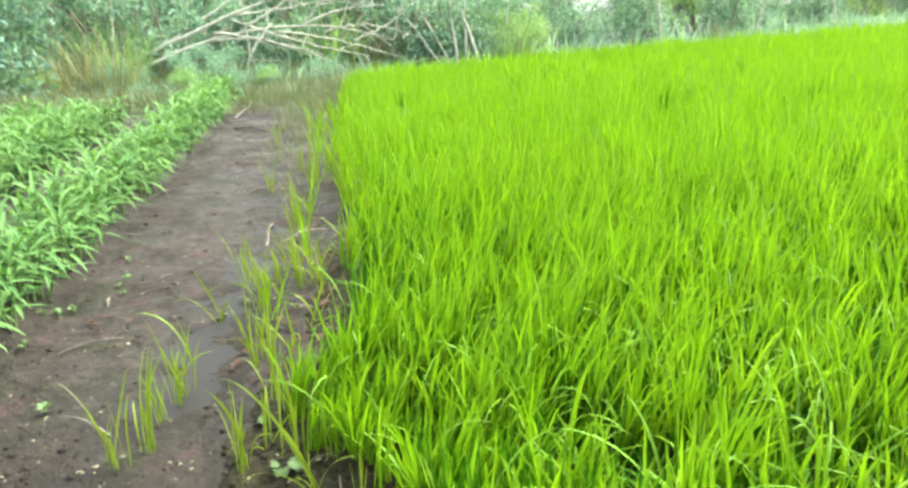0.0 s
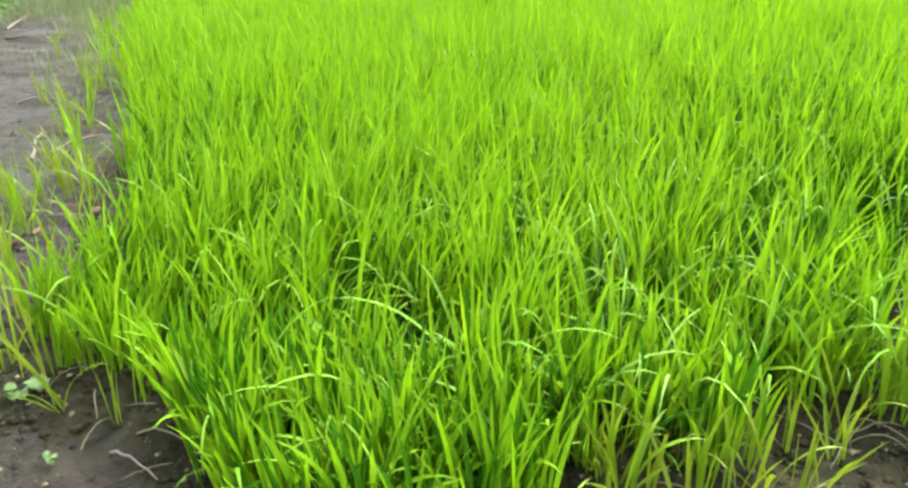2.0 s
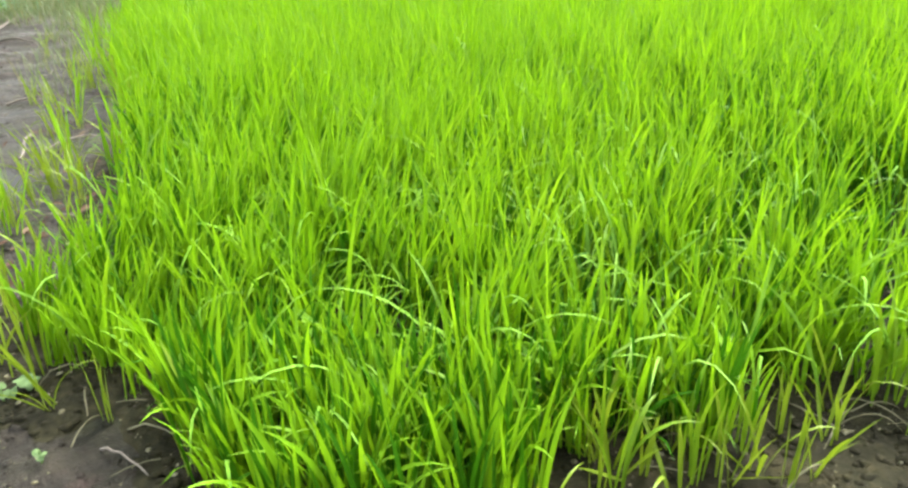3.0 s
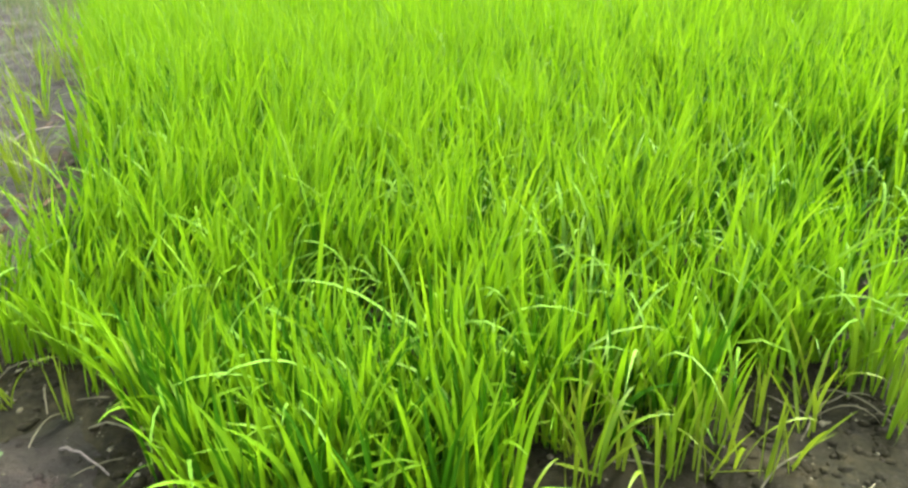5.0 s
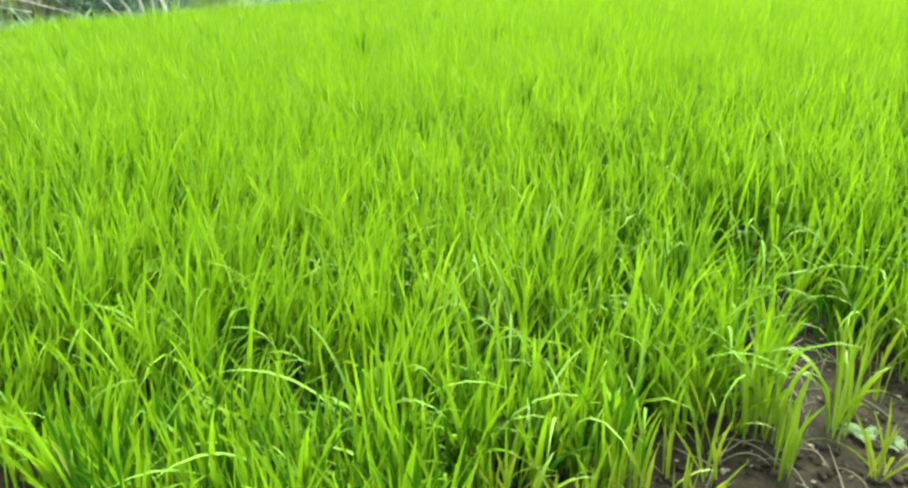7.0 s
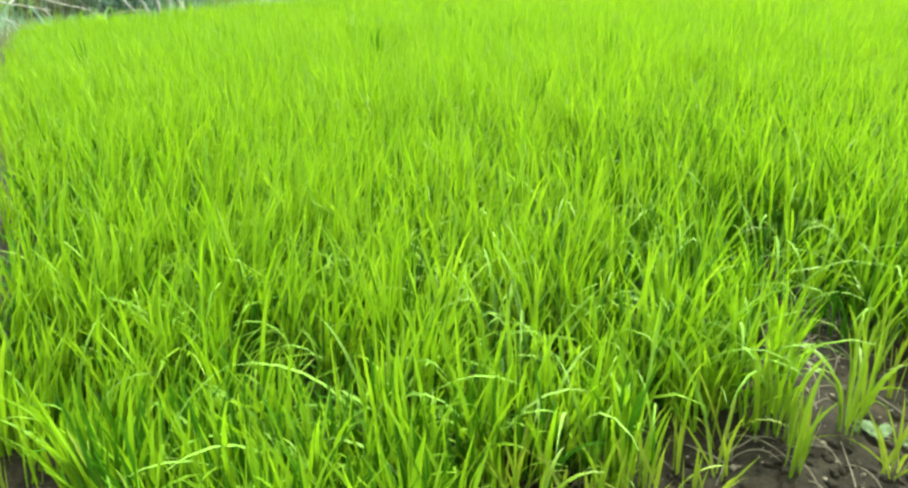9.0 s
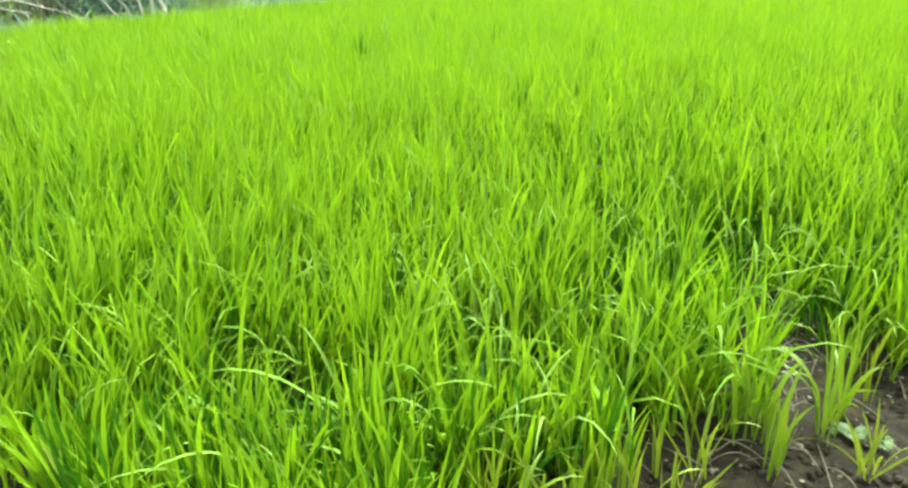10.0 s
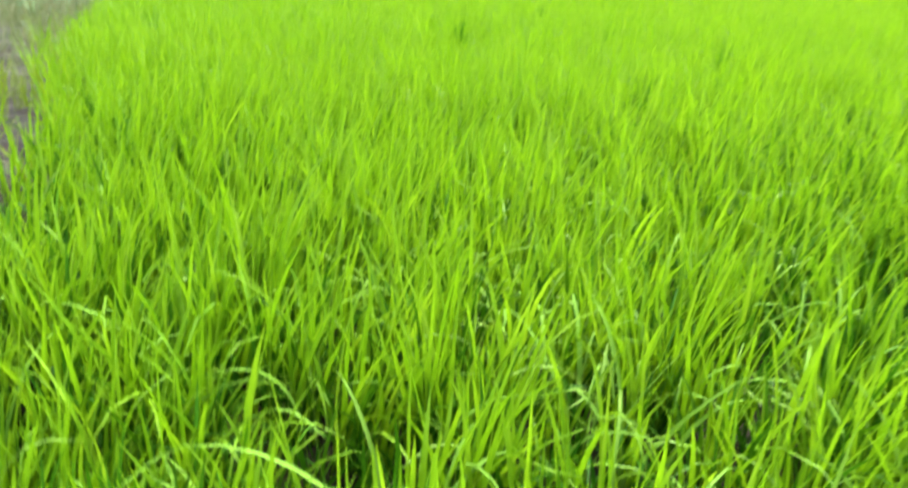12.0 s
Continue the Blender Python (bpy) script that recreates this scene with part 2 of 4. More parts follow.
def tube(points, radii, sides=7):
    """A tapering tube along points, as lists of corners and faces."""
    vs, fs = [], []
    pts = [Vector(p) for p in points]
    for i, p in enumerate(pts):
        d = (pts[min(i + 1, len(pts) - 1)] - pts[max(i - 1, 0)]).normalized()
        u = d.orthogonal().normalized()
        w = d.cross(u)
        for k in range(sides):
            an = 2 * math.pi * k / sides
            vs.append(p + (u * math.cos(an) + w * math.sin(an)) * radii[i])
    for i in range(len(pts) - 1):
        for k in range(sides):
            k2 = (k + 1) % sides
            fs.append((i * sides + k, i * sides + k2, (i + 1) * sides + k2, (i + 1) * sides + k))
    fs.append(tuple(range(sides))[::-1])
    fs.append(tuple((len(pts) - 1) * sides + k for k in range(sides)))
    return vs, fs


def curved(p0, p1, sag, n=9, jitter=0.0, seed=0):
    """Points on a bowed line from p0 to p1; sag is the bow's vector at the middle."""
    r = random.Random(seed)
    p0, p1, sag = Vector(p0), Vector(p1), Vector(sag)
    out = []
    for i in range(n):
        f = i / (n - 1)
        j = Vector((r.uniform(-1, 1), r.uniform(-1, 1), r.uniform(-1, 1))) * jitter * (0 < i < n - 1)
        out.append(p0.lerp(p1, f) + sag * (4 * f * (1 - f)) + j)
    return out


# ---- the plan ----
# rice bed, counter-clockwise from its near left corner
RICE_EDGE = np.array([(-0.04, 2.01), (0.07, 1.94), (0.18, 1.89), (0.27, 1.86), (0.35, 1.81), (0.43, 1.75), (0.51, 1.67), (0.59, 1.56), (0.72, 1.45), (0.90, 1.41), (1.06, 1.46), (1.12, 1.60), (1.18, 1.71), (1.27, 1.69), (1.42, 1.69), (1.48, 1.77), (1.55, 1.86),
                      (1.67, 1.90), (1.77, 1.87), (1.86, 1.94), (1.91, 2.07), (1.96, 2.28), (2.00, 2.45), (2.10, 2.47), (2.13, 2.25), (2.20, 2.12), (2.45, 2.10), (2.75, 2.18), (3.4, 2.35), (6.0, 3.5), (16.0, 9.0), (44.0, 34.0), (75.0, 70.0), (66.0, 100.5), (42.0, 68.0), (5.56, 18.97), (3.26, 16.50), (1.05, 13.97), (-0.67, 11.92), (-2.09, 10.33), (-3.19, 8.95),
                      (-2.80, 7.86), (-1.92, 5.96), (-1.33, 4.79), (-0.68, 3.65), (-0.39, 3.13), (-0.25, 2.62), (-0.12, 2.30), (-0.07, 2.12)])
FRONT_ROW = 1.76
BED_WAY = Vector((-0.4570, 0.8895, 0))
BED_SIDE = Vector((-0.8895, -0.4570, 0))
BED_X, BED_Y = -1.38, 2.29


def inside_distance(poly, x, y):
    """Signed distance to the outline of a polygon: positive inside."""
    best = np.full(x.shape, 1e9)
    odd = np.zeros(x.shape, bool)
    n = len(poly)
    for i in range(n):
        (ax, ay), (bx, by) = poly[i], poly[(i + 1) % n]
        dx, dy = bx - ax, by - ay
        f = np.clip(((x - ax) * dx + (y - ay) * dy) / (dx * dx + dy * dy), 0, 1)
        best = np.minimum(best, np.hypot(x - ax - f * dx, y - ay - f * dy))
        if ay != by:
            odd ^= ((ay > y) != (by > y)) & (x < (bx - ax) * (y - ay) / (by - ay) + ax)
    return np.where(odd, best, -best)


def lumps(x, y, scale, seed):
    """Smooth value noise in arrays, about -1 to 1."""
    r = np.random.default_rng(seed)
    g = r.uniform(-1, 1, (64, 64))
    u, v = x * scale, y * scale
    i, j = np.floor(u).astype(int), np.floor(v).astype(int)
    fu, fv = u - i, v - j
    fu, fv = fu * fu * (3 - 2 * fu), fv * fv * (3 - 2 * fv)
    a00, a10, a01, a11 = g[i % 64, j % 64], g[(i + 1) % 64, j % 64], g[i % 64, (j + 1) % 64], g[(i + 1) % 64, (j + 1) % 64]
    return (a00 * (1 - fu) + a10 * fu) * (1 - fv) + (a01 * (1 - fu) + a11 * fu) * fv


def bed_place(x, y):
    """Along and across the leafy beds, counted from the first bed's near right corner."""
    dx, dy = x - BED_X, y - BED_Y
    return dx * BED_WAY.x + dy * BED_WAY.y, dx * BED_SIDE.x + dy * BED_SIDE.y


def ground_height(x, y):
    x, y = np.asarray(x, float), np.asarray(y, float)
    # the finer forms fade out where the mesh grows coarse
    out = np.maximum.reduce([-3.6 - x, x - 3.0, 0.0 - y, y - 7.0, 0 * x])
    near = np.clip(1 - np.hypot(x, y - 3) / 14, 0, 1) * np.clip(1 - out / 0.6, 0, 1)
    z = 0.010 * lumps(x, y, 2.1, 1) * np.clip(1 - out / 9, 0, 1) + 0.010 * lumps(x, y, 6.3, 2) * np.clip(1 - out / 2.5, 0, 1) + near * (0.010 * lumps(x, y, 13, 3) + 0.009 * np.maximum(lumps(x, y, 29, 4), -0.2) * (0.6 + 0.4 * lumps(x, y, 1.7, 5)))
    along, across = bed_place(x, y)
    z = z + 0.05 * np.clip((across + 0.05) / 0.12, 0, 1) * np.clip((8 - along) / 1.0, 0, 1) * np.clip((2.6 - across) / 0.5, 0, 1)
    furrow = np.exp(-((across - 0.57) / 0.09) ** 2)
    z = z - 0.05 * furrow * np.clip((6 - along), 0, 1)
    d = inside_distance(RICE_EDGE, x, y)
    ditch = np.exp(-((d + 0.45) / 0.17) ** 2) * np.clip((5.5 - y) / 2, 0, 1) * np.clip((0.2 - x) / 0.4, 0, 1) * np.clip((y - 1.75) / 0.4, 0, 1)
    return z - 0.024 * ditch


def soil_margin(x, y):
    """How far a place lies within the crumbly soil of the rice bed, in metres; negative outside it."""
    return inside_distance(RICE_EDGE, x, y) + 0.10 + 0.07 * np.clip((2.0 - y) / 0.15, 0, 1) + 0.08 * lumps(x, y, 3.3, 61) + 0.05 * lumps(x, y, 11, 62) + 0.45 * np.clip((x - 1.1) / 0.5, 0, 1) - 1.6 * np.clip((x - 2.8) / 0.5, 0, 1)


def ground_z(x, y):
    x, y = np.array([x], float), np.array([y], float)
    return float(ground_height(x, y)[0] + 0.009 * np.clip(soil_margin(x, y) / 0.05, 0, 1)[0])


def spaced(lo, fine0, fine1, hi, step, grow=1.18):
    mid = list(np.arange(fine0, fine1, step))
    left, s, p = [], step, fine0
    while p > lo:
        s *= grow
        p -= s
        left.append(max(p, lo))
    right, s, p = [], step, mid[-1]
    while p < hi:
        s *= grow
        p += s
        right.append(min(p, hi))
    return np.array(left[::-1] + mid + right)


def build_ground():
    xs = spaced(-600, -3.6, 3.0, 600, 0.025)
    ys = spaced(-600, 0.0, 7.0, 900, 0.025)
    gx, gy = np.meshgrid(xs, ys)
    gz = ground_height(gx.ravel(), gy.ravel())
    far = np.clip((np.hypot(gx.ravel(), gy.ravel()) - 60) / 60, 0, 1)
    verts = np.stack([gx.ravel(), gy.ravel(), gz * (1 - far)], -1)
    nx, ny = len(xs), len(ys)
    q = (np.arange(ny - 1)[:, None] * nx + np.arange(nx - 1)[None]).ravel()
    tris = np.concatenate([np.stack([q, q + 1, q + nx + 1], -1), np.stack([q, q + nx + 1, q + nx], -1)])
    me = mesh_fast("ground", verts, tris)
    return tagged(part_mesh("ground", me, MUD, smooth=True), "dark brown wet mud with clods and shallow furrows", "ground", kind="structure")


build_ground()


def build_soil():
    """The rice bed's own darker soil, a little above the trodden mud."""
    xs, ys = np.arange(-0.7, 3.4, 0.0125), np.arange(1.05, 3.4, 0.0125)
    gx, gy = np.meshgrid(xs, ys)
    x, y = gx.ravel(), gy.ravel()
    m = soil_margin(x, y)
    crumb = 0.006 * np.maximum(lumps(x, y, 38, 63), -0.3) + 0.008 * np.maximum(lumps(x, y, 21, 64) - 0.2, 0)
    z = ground_height(x, y) + np.where(m > 0, np.clip(m / 0.05, 0, 1) * (0.009 + crumb), np.maximum(m, -0.2) * 0.25)
    ny, nx = gx.shape
    q = (np.arange(ny - 1)[:, None] * nx + np.arange(nx - 1)[None]).ravel()
    q = q[(m[q] > -0.1) & (m[q + nx + 1] > -0.1)]
    tris = np.concatenate([np.stack([q, q + 1, q + nx + 1], -1), np.stack([q, q + nx + 1, q + nx], -1)])
    me = mesh_fast("bed_soil", np.stack([x, y, z], -1), tris)
    tagged(part_mesh("bed_soil", me, SOIL, smooth=True), "dark crumbly brown soil of the rice bed", "ground", kind="structure")


build_soil()


def build_water():
    """Shallow water that stands in the hollows of the muddy path."""
    pts = [(-0.3, 0.6), (-0.25, 2.0), (-0.45, 2.7), (-0.8, 3.3), (-1.35, 4.4), (-1.95, 5.7), (-2.5, 7.0), (-3.1, 6.6), (-2.4, 4.9), (-1.7, 3.7), (-1.25, 2.9), (-1.1, 2.0), (-1.1, 0.6)]
    bm = bmesh.new()
    bm.faces.new([bm.verts.new((x, y, -0.0205)) for x, y in pts])
    ob = part("water", bm, WATER)
    tagged(ob, "thin film of muddy water in path hollows", "water", kind="structure")


build_water()


# ---- the rice ----
def rice_tufts(rng, x0, x1, y0, y1, per_m2, keep):
    n = int((x1 - x0) * (y1 - y0) * per_m2)
    x, y = rng.uniform(x0, x1, n), rng.uniform(y0, y1, n)
    d = inside_distance(RICE_EDGE, x, y)
    stray = (d > -0.3) & (d <= -0.03) & (x < 0.05) & (y > 2.1) & (y < 7) & (rng.uniform(0, 1, n) < 0.065 * (1 + d / 0.3) * (1 + lumps(x, y, 4.0, 29)))
    k = (d > -0.03) & (rng.uniform(0, 1, n) < np.where((x < 0.0) & (y < 8) & (y > 2.15), np.clip(0.08 + d / (0.5 * (1 + 0.7 * lumps(x, y, 3.0, 23))), 0, 1), np.clip(0.75 + d / 0.1, 0, 1)))
    k = (k | stray) & keep(x, y)
    # gaps: thin places, and small bare holes all over
    thin = np.zeros(n)
    for hx, hy, rx, ry, depth in ((2.32, 2.66, 0.16, 0.08, 0.7), (1.74, 2.46, 0.075, 0.21, 0.99), (2.02, 2.50, 0.09, 0.2, 0.99), (2.2, 2.5, 0.07, 0.13, 0.95), (1.25, 2.03, 0.05, 0.09, 0.9), (0.78, 1.99, 0.05, 0.08, 0.9)):
        thin = np.maximum(thin, depth * np.exp(-(((x - hx) / rx) ** 4 + ((y - hy) / ry) ** 4)))
    thin = np.maximum(thin, np.clip(lumps(x, y, 9.0, 21) * 1.8 - 0.2, 0, 0.95) * np.clip((4.5 - y) / 1.5, 0, 1))
    k &= rng.uniform(0, 1, n) > thin
    k &= ~((y < FRONT_ROW) & (x > 0.2) & (x < 1.75) & (rng.uniform(0, 1, n) < 0.8))
    return x[k], y[k], d[k]


def rice_patch(rng, x0, x1, y0, y1, per_m2, width, levels, fold, keep, tall=0.345, each=5):
    """Tufts of seedlings: in each one, blades fan out from one root."""
    tx, ty, td = rice_tufts(rng, x0, x1, y0, y1, per_m2, keep)
    m = len(tx)
    # plants are lower along the bed's near edge and vary from clump to clump
    low = 0.80 + 0.20 * np.clip((ty - 1.7 - 0.12 * np.abs(tx - 1)) / 0.55, 0, 1)
    size = (1 + 0.06 * lumps(tx, ty, 1.4, 11) + 0.11 * lumps(tx, ty, 6.5, 12) + 0.08 * lumps(tx, ty, 15.0, 14)) * np.clip(rng.normal(1.0, 0.1, m), 0.72, 1.2) * np.clip(0.84 + td * 0.9, 0.84, 1) * low
    way = rng.uniform(0, 2 * math.pi, m)
    tilt = np.abs(rng.normal(0, 0.10, m))
    x, y, d, way, tilt, size = (np.repeat(v, each) for v in (tx, ty, td, way, tilt, size))
    n = len(x)
    rank = np.tile(np.arange(each), m) / max(each - 1, 1)
    x = x + rng.normal(0, 0.010, n)
    y = y + rng.normal(0, 0.010, n)
    # tall straight young leaves; shorter outward-arching ones carry shade between tufts in their colour
    # far off fewer get the shade colour, which brightens the stand; near right, more
    shade_from = 0.55 + 0.3 * np.clip((np.hypot(x - 1, y - 0.7) - 3.2) / 3, 0, 1) - 0.26 * np.clip((x - 1.2 - 0.12 * (y - 2)) / 0.8, 0, 1) * np.clip((6.5 - y) / 2.5, 0, 1)
    shaded = (rank > shade_from) & (d > 0.07)
    h = tall * size * np.clip(rng.normal(1.0, 0.1, n), 0.7, 1.2) * np.where(shaded, 0.82 - 0.3 * np.clip(rank - 0.55, 0, 1) / 0.45, 1.04 - 0.25 * rank)
    own = rng.uniform(0, 2 * math.pi, n)
    fan = np.abs(rng.normal(0.05, 0.09, n)) + 0.15 * rank
    # the stand leans a little toward the open side on the right
    lx, ly = tilt * np.cos(way) + fan * np.cos(own) + 0.11 * np.clip(1.3 - x, 0, 1) * np.clip((5 - y) / 2, 0, 1), tilt * np.sin(way) + fan * np.sin(own)
    lean, turn = np.hypot(lx, ly), np.arctan2(ly, lx)
    arch = rng.uniform(0, 1, n) < 0.10 + 0.22 * rank
    arch &= ~((d < 0.12) & (x < 0.6) & (rank < np.where(y < 2.1, 0.95, 0.7)))
    bend = np.where(arch, rng.uniform(1.0, 2.8, n), rng.uniform(0.0, 0.75, n))
    w = width * rng.uniform(0.6, 1.2, n) * np.where(arch, 0.8, 1.0)
    v, t = blades(rng, x, y, ground_height(x, y) - 0.01, h, w, lean, turn, bend, levels, fold)
    return v, t, np.repeat(shaded, len(t) // n)


def rice_mesh(label, *patches):
    """One stretch of the rice; the second material puts shade into its low leaves' colour."""
    v, t = joined([p[:2] for p in patches])
    me = mesh_fast("rice_seedlings", v, t)
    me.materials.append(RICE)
    me.materials.append(RICE_SHADE_AND_WEED)
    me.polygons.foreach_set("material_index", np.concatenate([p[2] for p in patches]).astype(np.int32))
    return tagged(part_mesh("rice_seedlings", me, None), label, "rice", kind="stuff")


def build_rice():
    rng = np.random.default_rng(7)

    def view(x, y):
        return np.abs(x - 1.0 + 0.1 * y) < 1.3 + 0.98 * y

    def ragged(x, y):
        return np.modf(np.abs(np.sin(x * 127.1 + y * 311.7)) * 4375.85)[0] - 0.5

    def ring(a0, a1):
        def keep(x, y):
            d = np.hypot(x - 1, y - 0.7) * (1 + 0.55 * ragged(x, y))
            return (d >= a0) & (d < a1) & view(x, y)
        return keep
    near = rice_patch(rng, -2.6, 5.6, 1.4, 5.4, 500, 0.0094, 6, True, ring(0, 3.4), each=8)
    rice_mesh("dense upright bright green rice seedlings in mud", near)
    mid = rice_patch(rng, -4, 10, 1.9, 10, 500, 0.0105, 3, False, ring(3.4, 6.8), each=6)
    mid2 = rice_patch(rng, -4, 15, 2.5, 17, 400, 0.0155, 3, False, ring(6.8, 12), each=5)
    rice_mesh("dense bright green rice seedlings across the bed", mid)
    far = rice_patch(rng, -3, 25, 5, 30, 140, 0.028, 3, False, ring(12, 21), each=3)
    far2 = rice_patch(rng, 0, 60, 8, 70, 26, 0.05, 3, False, ring(21, 47), each=3)
    far3 = rice_patch(rng, 8, 75, 24, 101, 4, 0.16, 2, False, ring(47, 115), each=3)
    rice_mesh("even yellow-green far stretch of rice seedlings", mid2, far, far2, far3)


    # short low leaves between the tufts, in a dark green standing for shade
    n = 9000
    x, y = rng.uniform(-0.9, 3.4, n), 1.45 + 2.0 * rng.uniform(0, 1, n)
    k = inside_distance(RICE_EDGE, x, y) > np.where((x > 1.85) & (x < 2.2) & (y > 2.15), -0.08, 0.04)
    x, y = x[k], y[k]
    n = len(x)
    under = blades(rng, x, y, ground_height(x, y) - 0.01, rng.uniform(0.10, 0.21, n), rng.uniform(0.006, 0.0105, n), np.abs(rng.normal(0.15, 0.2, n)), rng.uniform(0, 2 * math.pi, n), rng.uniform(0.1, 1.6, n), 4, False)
    tagged(part_mesh("rice_undergrowth", mesh_fast("rice_undergrowth", *under), RICE_SHADE_AND_WEED), "short rice leaves low between tufts, coloured dark for shade", "rice", kind="stuff")

    # thin pale blades that have bent over among the others
    n = 1500
    x, y = rng.uniform(-1.2, 3.6, n), 1.42 + 2.9 * rng.uniform(0, 1, n) ** 1.25
    k = inside_distance(RICE_EDGE, x, y) > 0.0
    k &= rng.uniform(-1, 1, n) < 0.2 + lumps(x, y, 2.6, 27)
    x, y = x[k], y[k]
    n = len(x)
    pale = blades(rng, x, y, ground_height(x, y) - 0.01, rng.uniform(0.31, 0.40, n), rng.uniform(0.005, 0.0085, n), rng.uniform(0.05, 0.35, n), rng.uniform(0, 2 * math.pi, n), rng.uniform(1.4, 2.7, n), 8, True)
    tagged(part_mesh("bent_rice_leaves", mesh_fast("bent_rice_leaves", *pale), RICE_PALE), "thin pale rice leaves bent over among seedlings", "rice", kind="stuff")


build_rice()


# ---- loose rice tufts along the bed's edges ----
def blade_mesh(seed, height, width, lean, turn, bend, mat):
    rng = np.random.default_rng(seed)
    one = [np.array([float(v)]) for v in (0, 0, 0, height, width, lean, turn, bend)]
    v, t = blades(rng, *one, levels=9, fold=True)
    me = mesh_fast("blade", v, t)
    me.materials.append(mat)
    return me


def make_tuft(seed, count, height, mat, spread=0.35, label="", name="rice_tuft", wide=0.0075, group="loose rice tufts"):
    r = random.Random(seed)
    ob = new(name)
    tagged(ob, label, "rice plant", group)
    for i in range(count):
        # in bed tufts the later blades take the dark green that stands for shade
        me = blade_mesh(seed * 50 + i, height * r.uniform(0.6, 1.1), wide * r.uniform(0.65, 1.15), abs(r.gauss(0, spread)), r.uniform(0, 6.28),
                        r.choice((0.1, 0.2, 0.4, 0.6, 1.9) if mat is not RICE else (0.1, 0.2, 0.3, 0.5, 0.7, 1.6)), RICE_SHADE_AND_WEED if mat is RICE and i > 4 else mat)
        b = part_mesh("blade", me, None, ob)
        b.location = (r.gauss(0, 0.014), r.gauss(0, 0.014), -0.008)
    return ob


TUFTS_GREEN = [make_tuft(s, c, h, RICE_YELLOW, 0.11, "sparse yellow-green rice tuft rooted in wet mud", wide=0.0078) for s, c, h in ((1, 7, 0.29), (2, 8, 0.32), (3, 6, 0.26), (4, 7, 0.30))]
TUFTS_THIN = [make_tuft(s, c, h, RICE_YELLOW, 0.28, "thin yellowing rice tuft leaning over bare mud", wide=0.0105) for s, c, h in ((11, 5, 0.27), (12, 4, 0.23), (13, 6, 0.25))]
TUFTS_SIDE = [make_tuft(s, c, h, RICE_SIDE, 0.13, "upright yellow-green rice tuft at bed side", wide=0.0105) for s, c, h in ((31, 6, 0.30), (32, 7, 0.33), (33, 5, 0.27), (34, 9, 0.32))]
TUFTS_BED = [make_tuft(s, 9, h, RICE, 0.085, "dense upright green rice tuft at bed edge", "rice_tuft", 0.0098, "rice tufts along bed edge") for s, h in ((21, 0.30), (22, 0.27), (23, 0.31), (24, 0.28), (25, 0.30), (26, 0.26))]


def stand(ob, x, y, turn=0.0, scale=1.0, first=None, lift=0.0):
    """Puts a thing, or a copy of it once it has been placed, on the ground."""
    m = pose(x, y, ground_z(x, y) + lift, 0, 0, turn)
    if ob.name not in PLACED:
        PLACED.add(ob.name)
        ob.matrix_basis = m
        ob.scale = (scale, scale, scale)
        return ob
    got = copy_thing(ob, m)
    got.scale = (scale, scale, scale)
    return got


PLACED = set()
front = np.random.default_rng(17)
fx, fy = front.uniform(0.2, 1.75, 420), front.uniform(1.4, FRONT_ROW, 420)
fk = inside_distance(RICE_EDGE, fx, fy) > -0.01
for x, y in zip(fx[fk][:110], fy[fk][:110]):
    stand(TUFTS_BED[int(front.integers(0, 6))], float(x), float(y), float(front.uniform(0, 360)), float(front.uniform(0.85, 1.08)))
LEFT_TUFTS = [(-0.41, 1.73), (-0.38, 1.80), (-0.45, 1.95), (-0.48, 2.04), (-0.49, 2.10), (-0.08, 1.81), (-0.07, 1.91), (-0.35, 2.29), (-0.37, 2.34), (-0.71, 2.58), (-0.58, 2.71), (-0.60, 2.76), (-0.56, 2.80),
              (-0.52, 2.90), (-0.64, 2.94), (-0.50, 2.96), (0.04, 1.88), (-0.17, 2.10), (-0.71, 3.29), (-2.31, 5.66), (-1.57, 4.76), (-0.97, 3.79), (-1.53, 4.29), (-0.66, 3.10), (-0.71, 3.09), (-0.95, 3.67), (-0.97, 3.62), (-0.74, 2.89), (-0.81, 2.94),
              (-0.93, 4.16), (-0.97, 4.22), (-1.34, 4.51), (-1.27, 4.55), (-0.63, 3.78), (-0.70, 3.90), (-1.12, 4.60), (-0.50, 3.02)]
r = random.Random(3)
for i, (x, y) in enumerate(LEFT_TUFTS):
    stand(TUFTS_GREEN[i % 4] if i % 3 or i < 6 else TUFTS_THIN[i % 3], x, y, r.uniform(0, 360), r.uniform(0.8, 1.0))
for i in range(44):
    y = 2.4 + 5.6 * (i / 44) ** 0.95
    x = np.interp(y, [1.9, 2.6, 3.15, 3.7, 4.8, 6.0, 7.9, 9], [0.1, -0.28, -0.36, -0.58, -1.2, -1.75, -2.6, -3]) - abs(r.gauss(0.08, 0.2))
    stand(r.choice(TUFTS_GREEN + TUFTS_THIN[:1]), float(x), y + r.uniform(-0.05, 0.05), r.uniform(0, 360), r.uniform(0.7, 1.0))
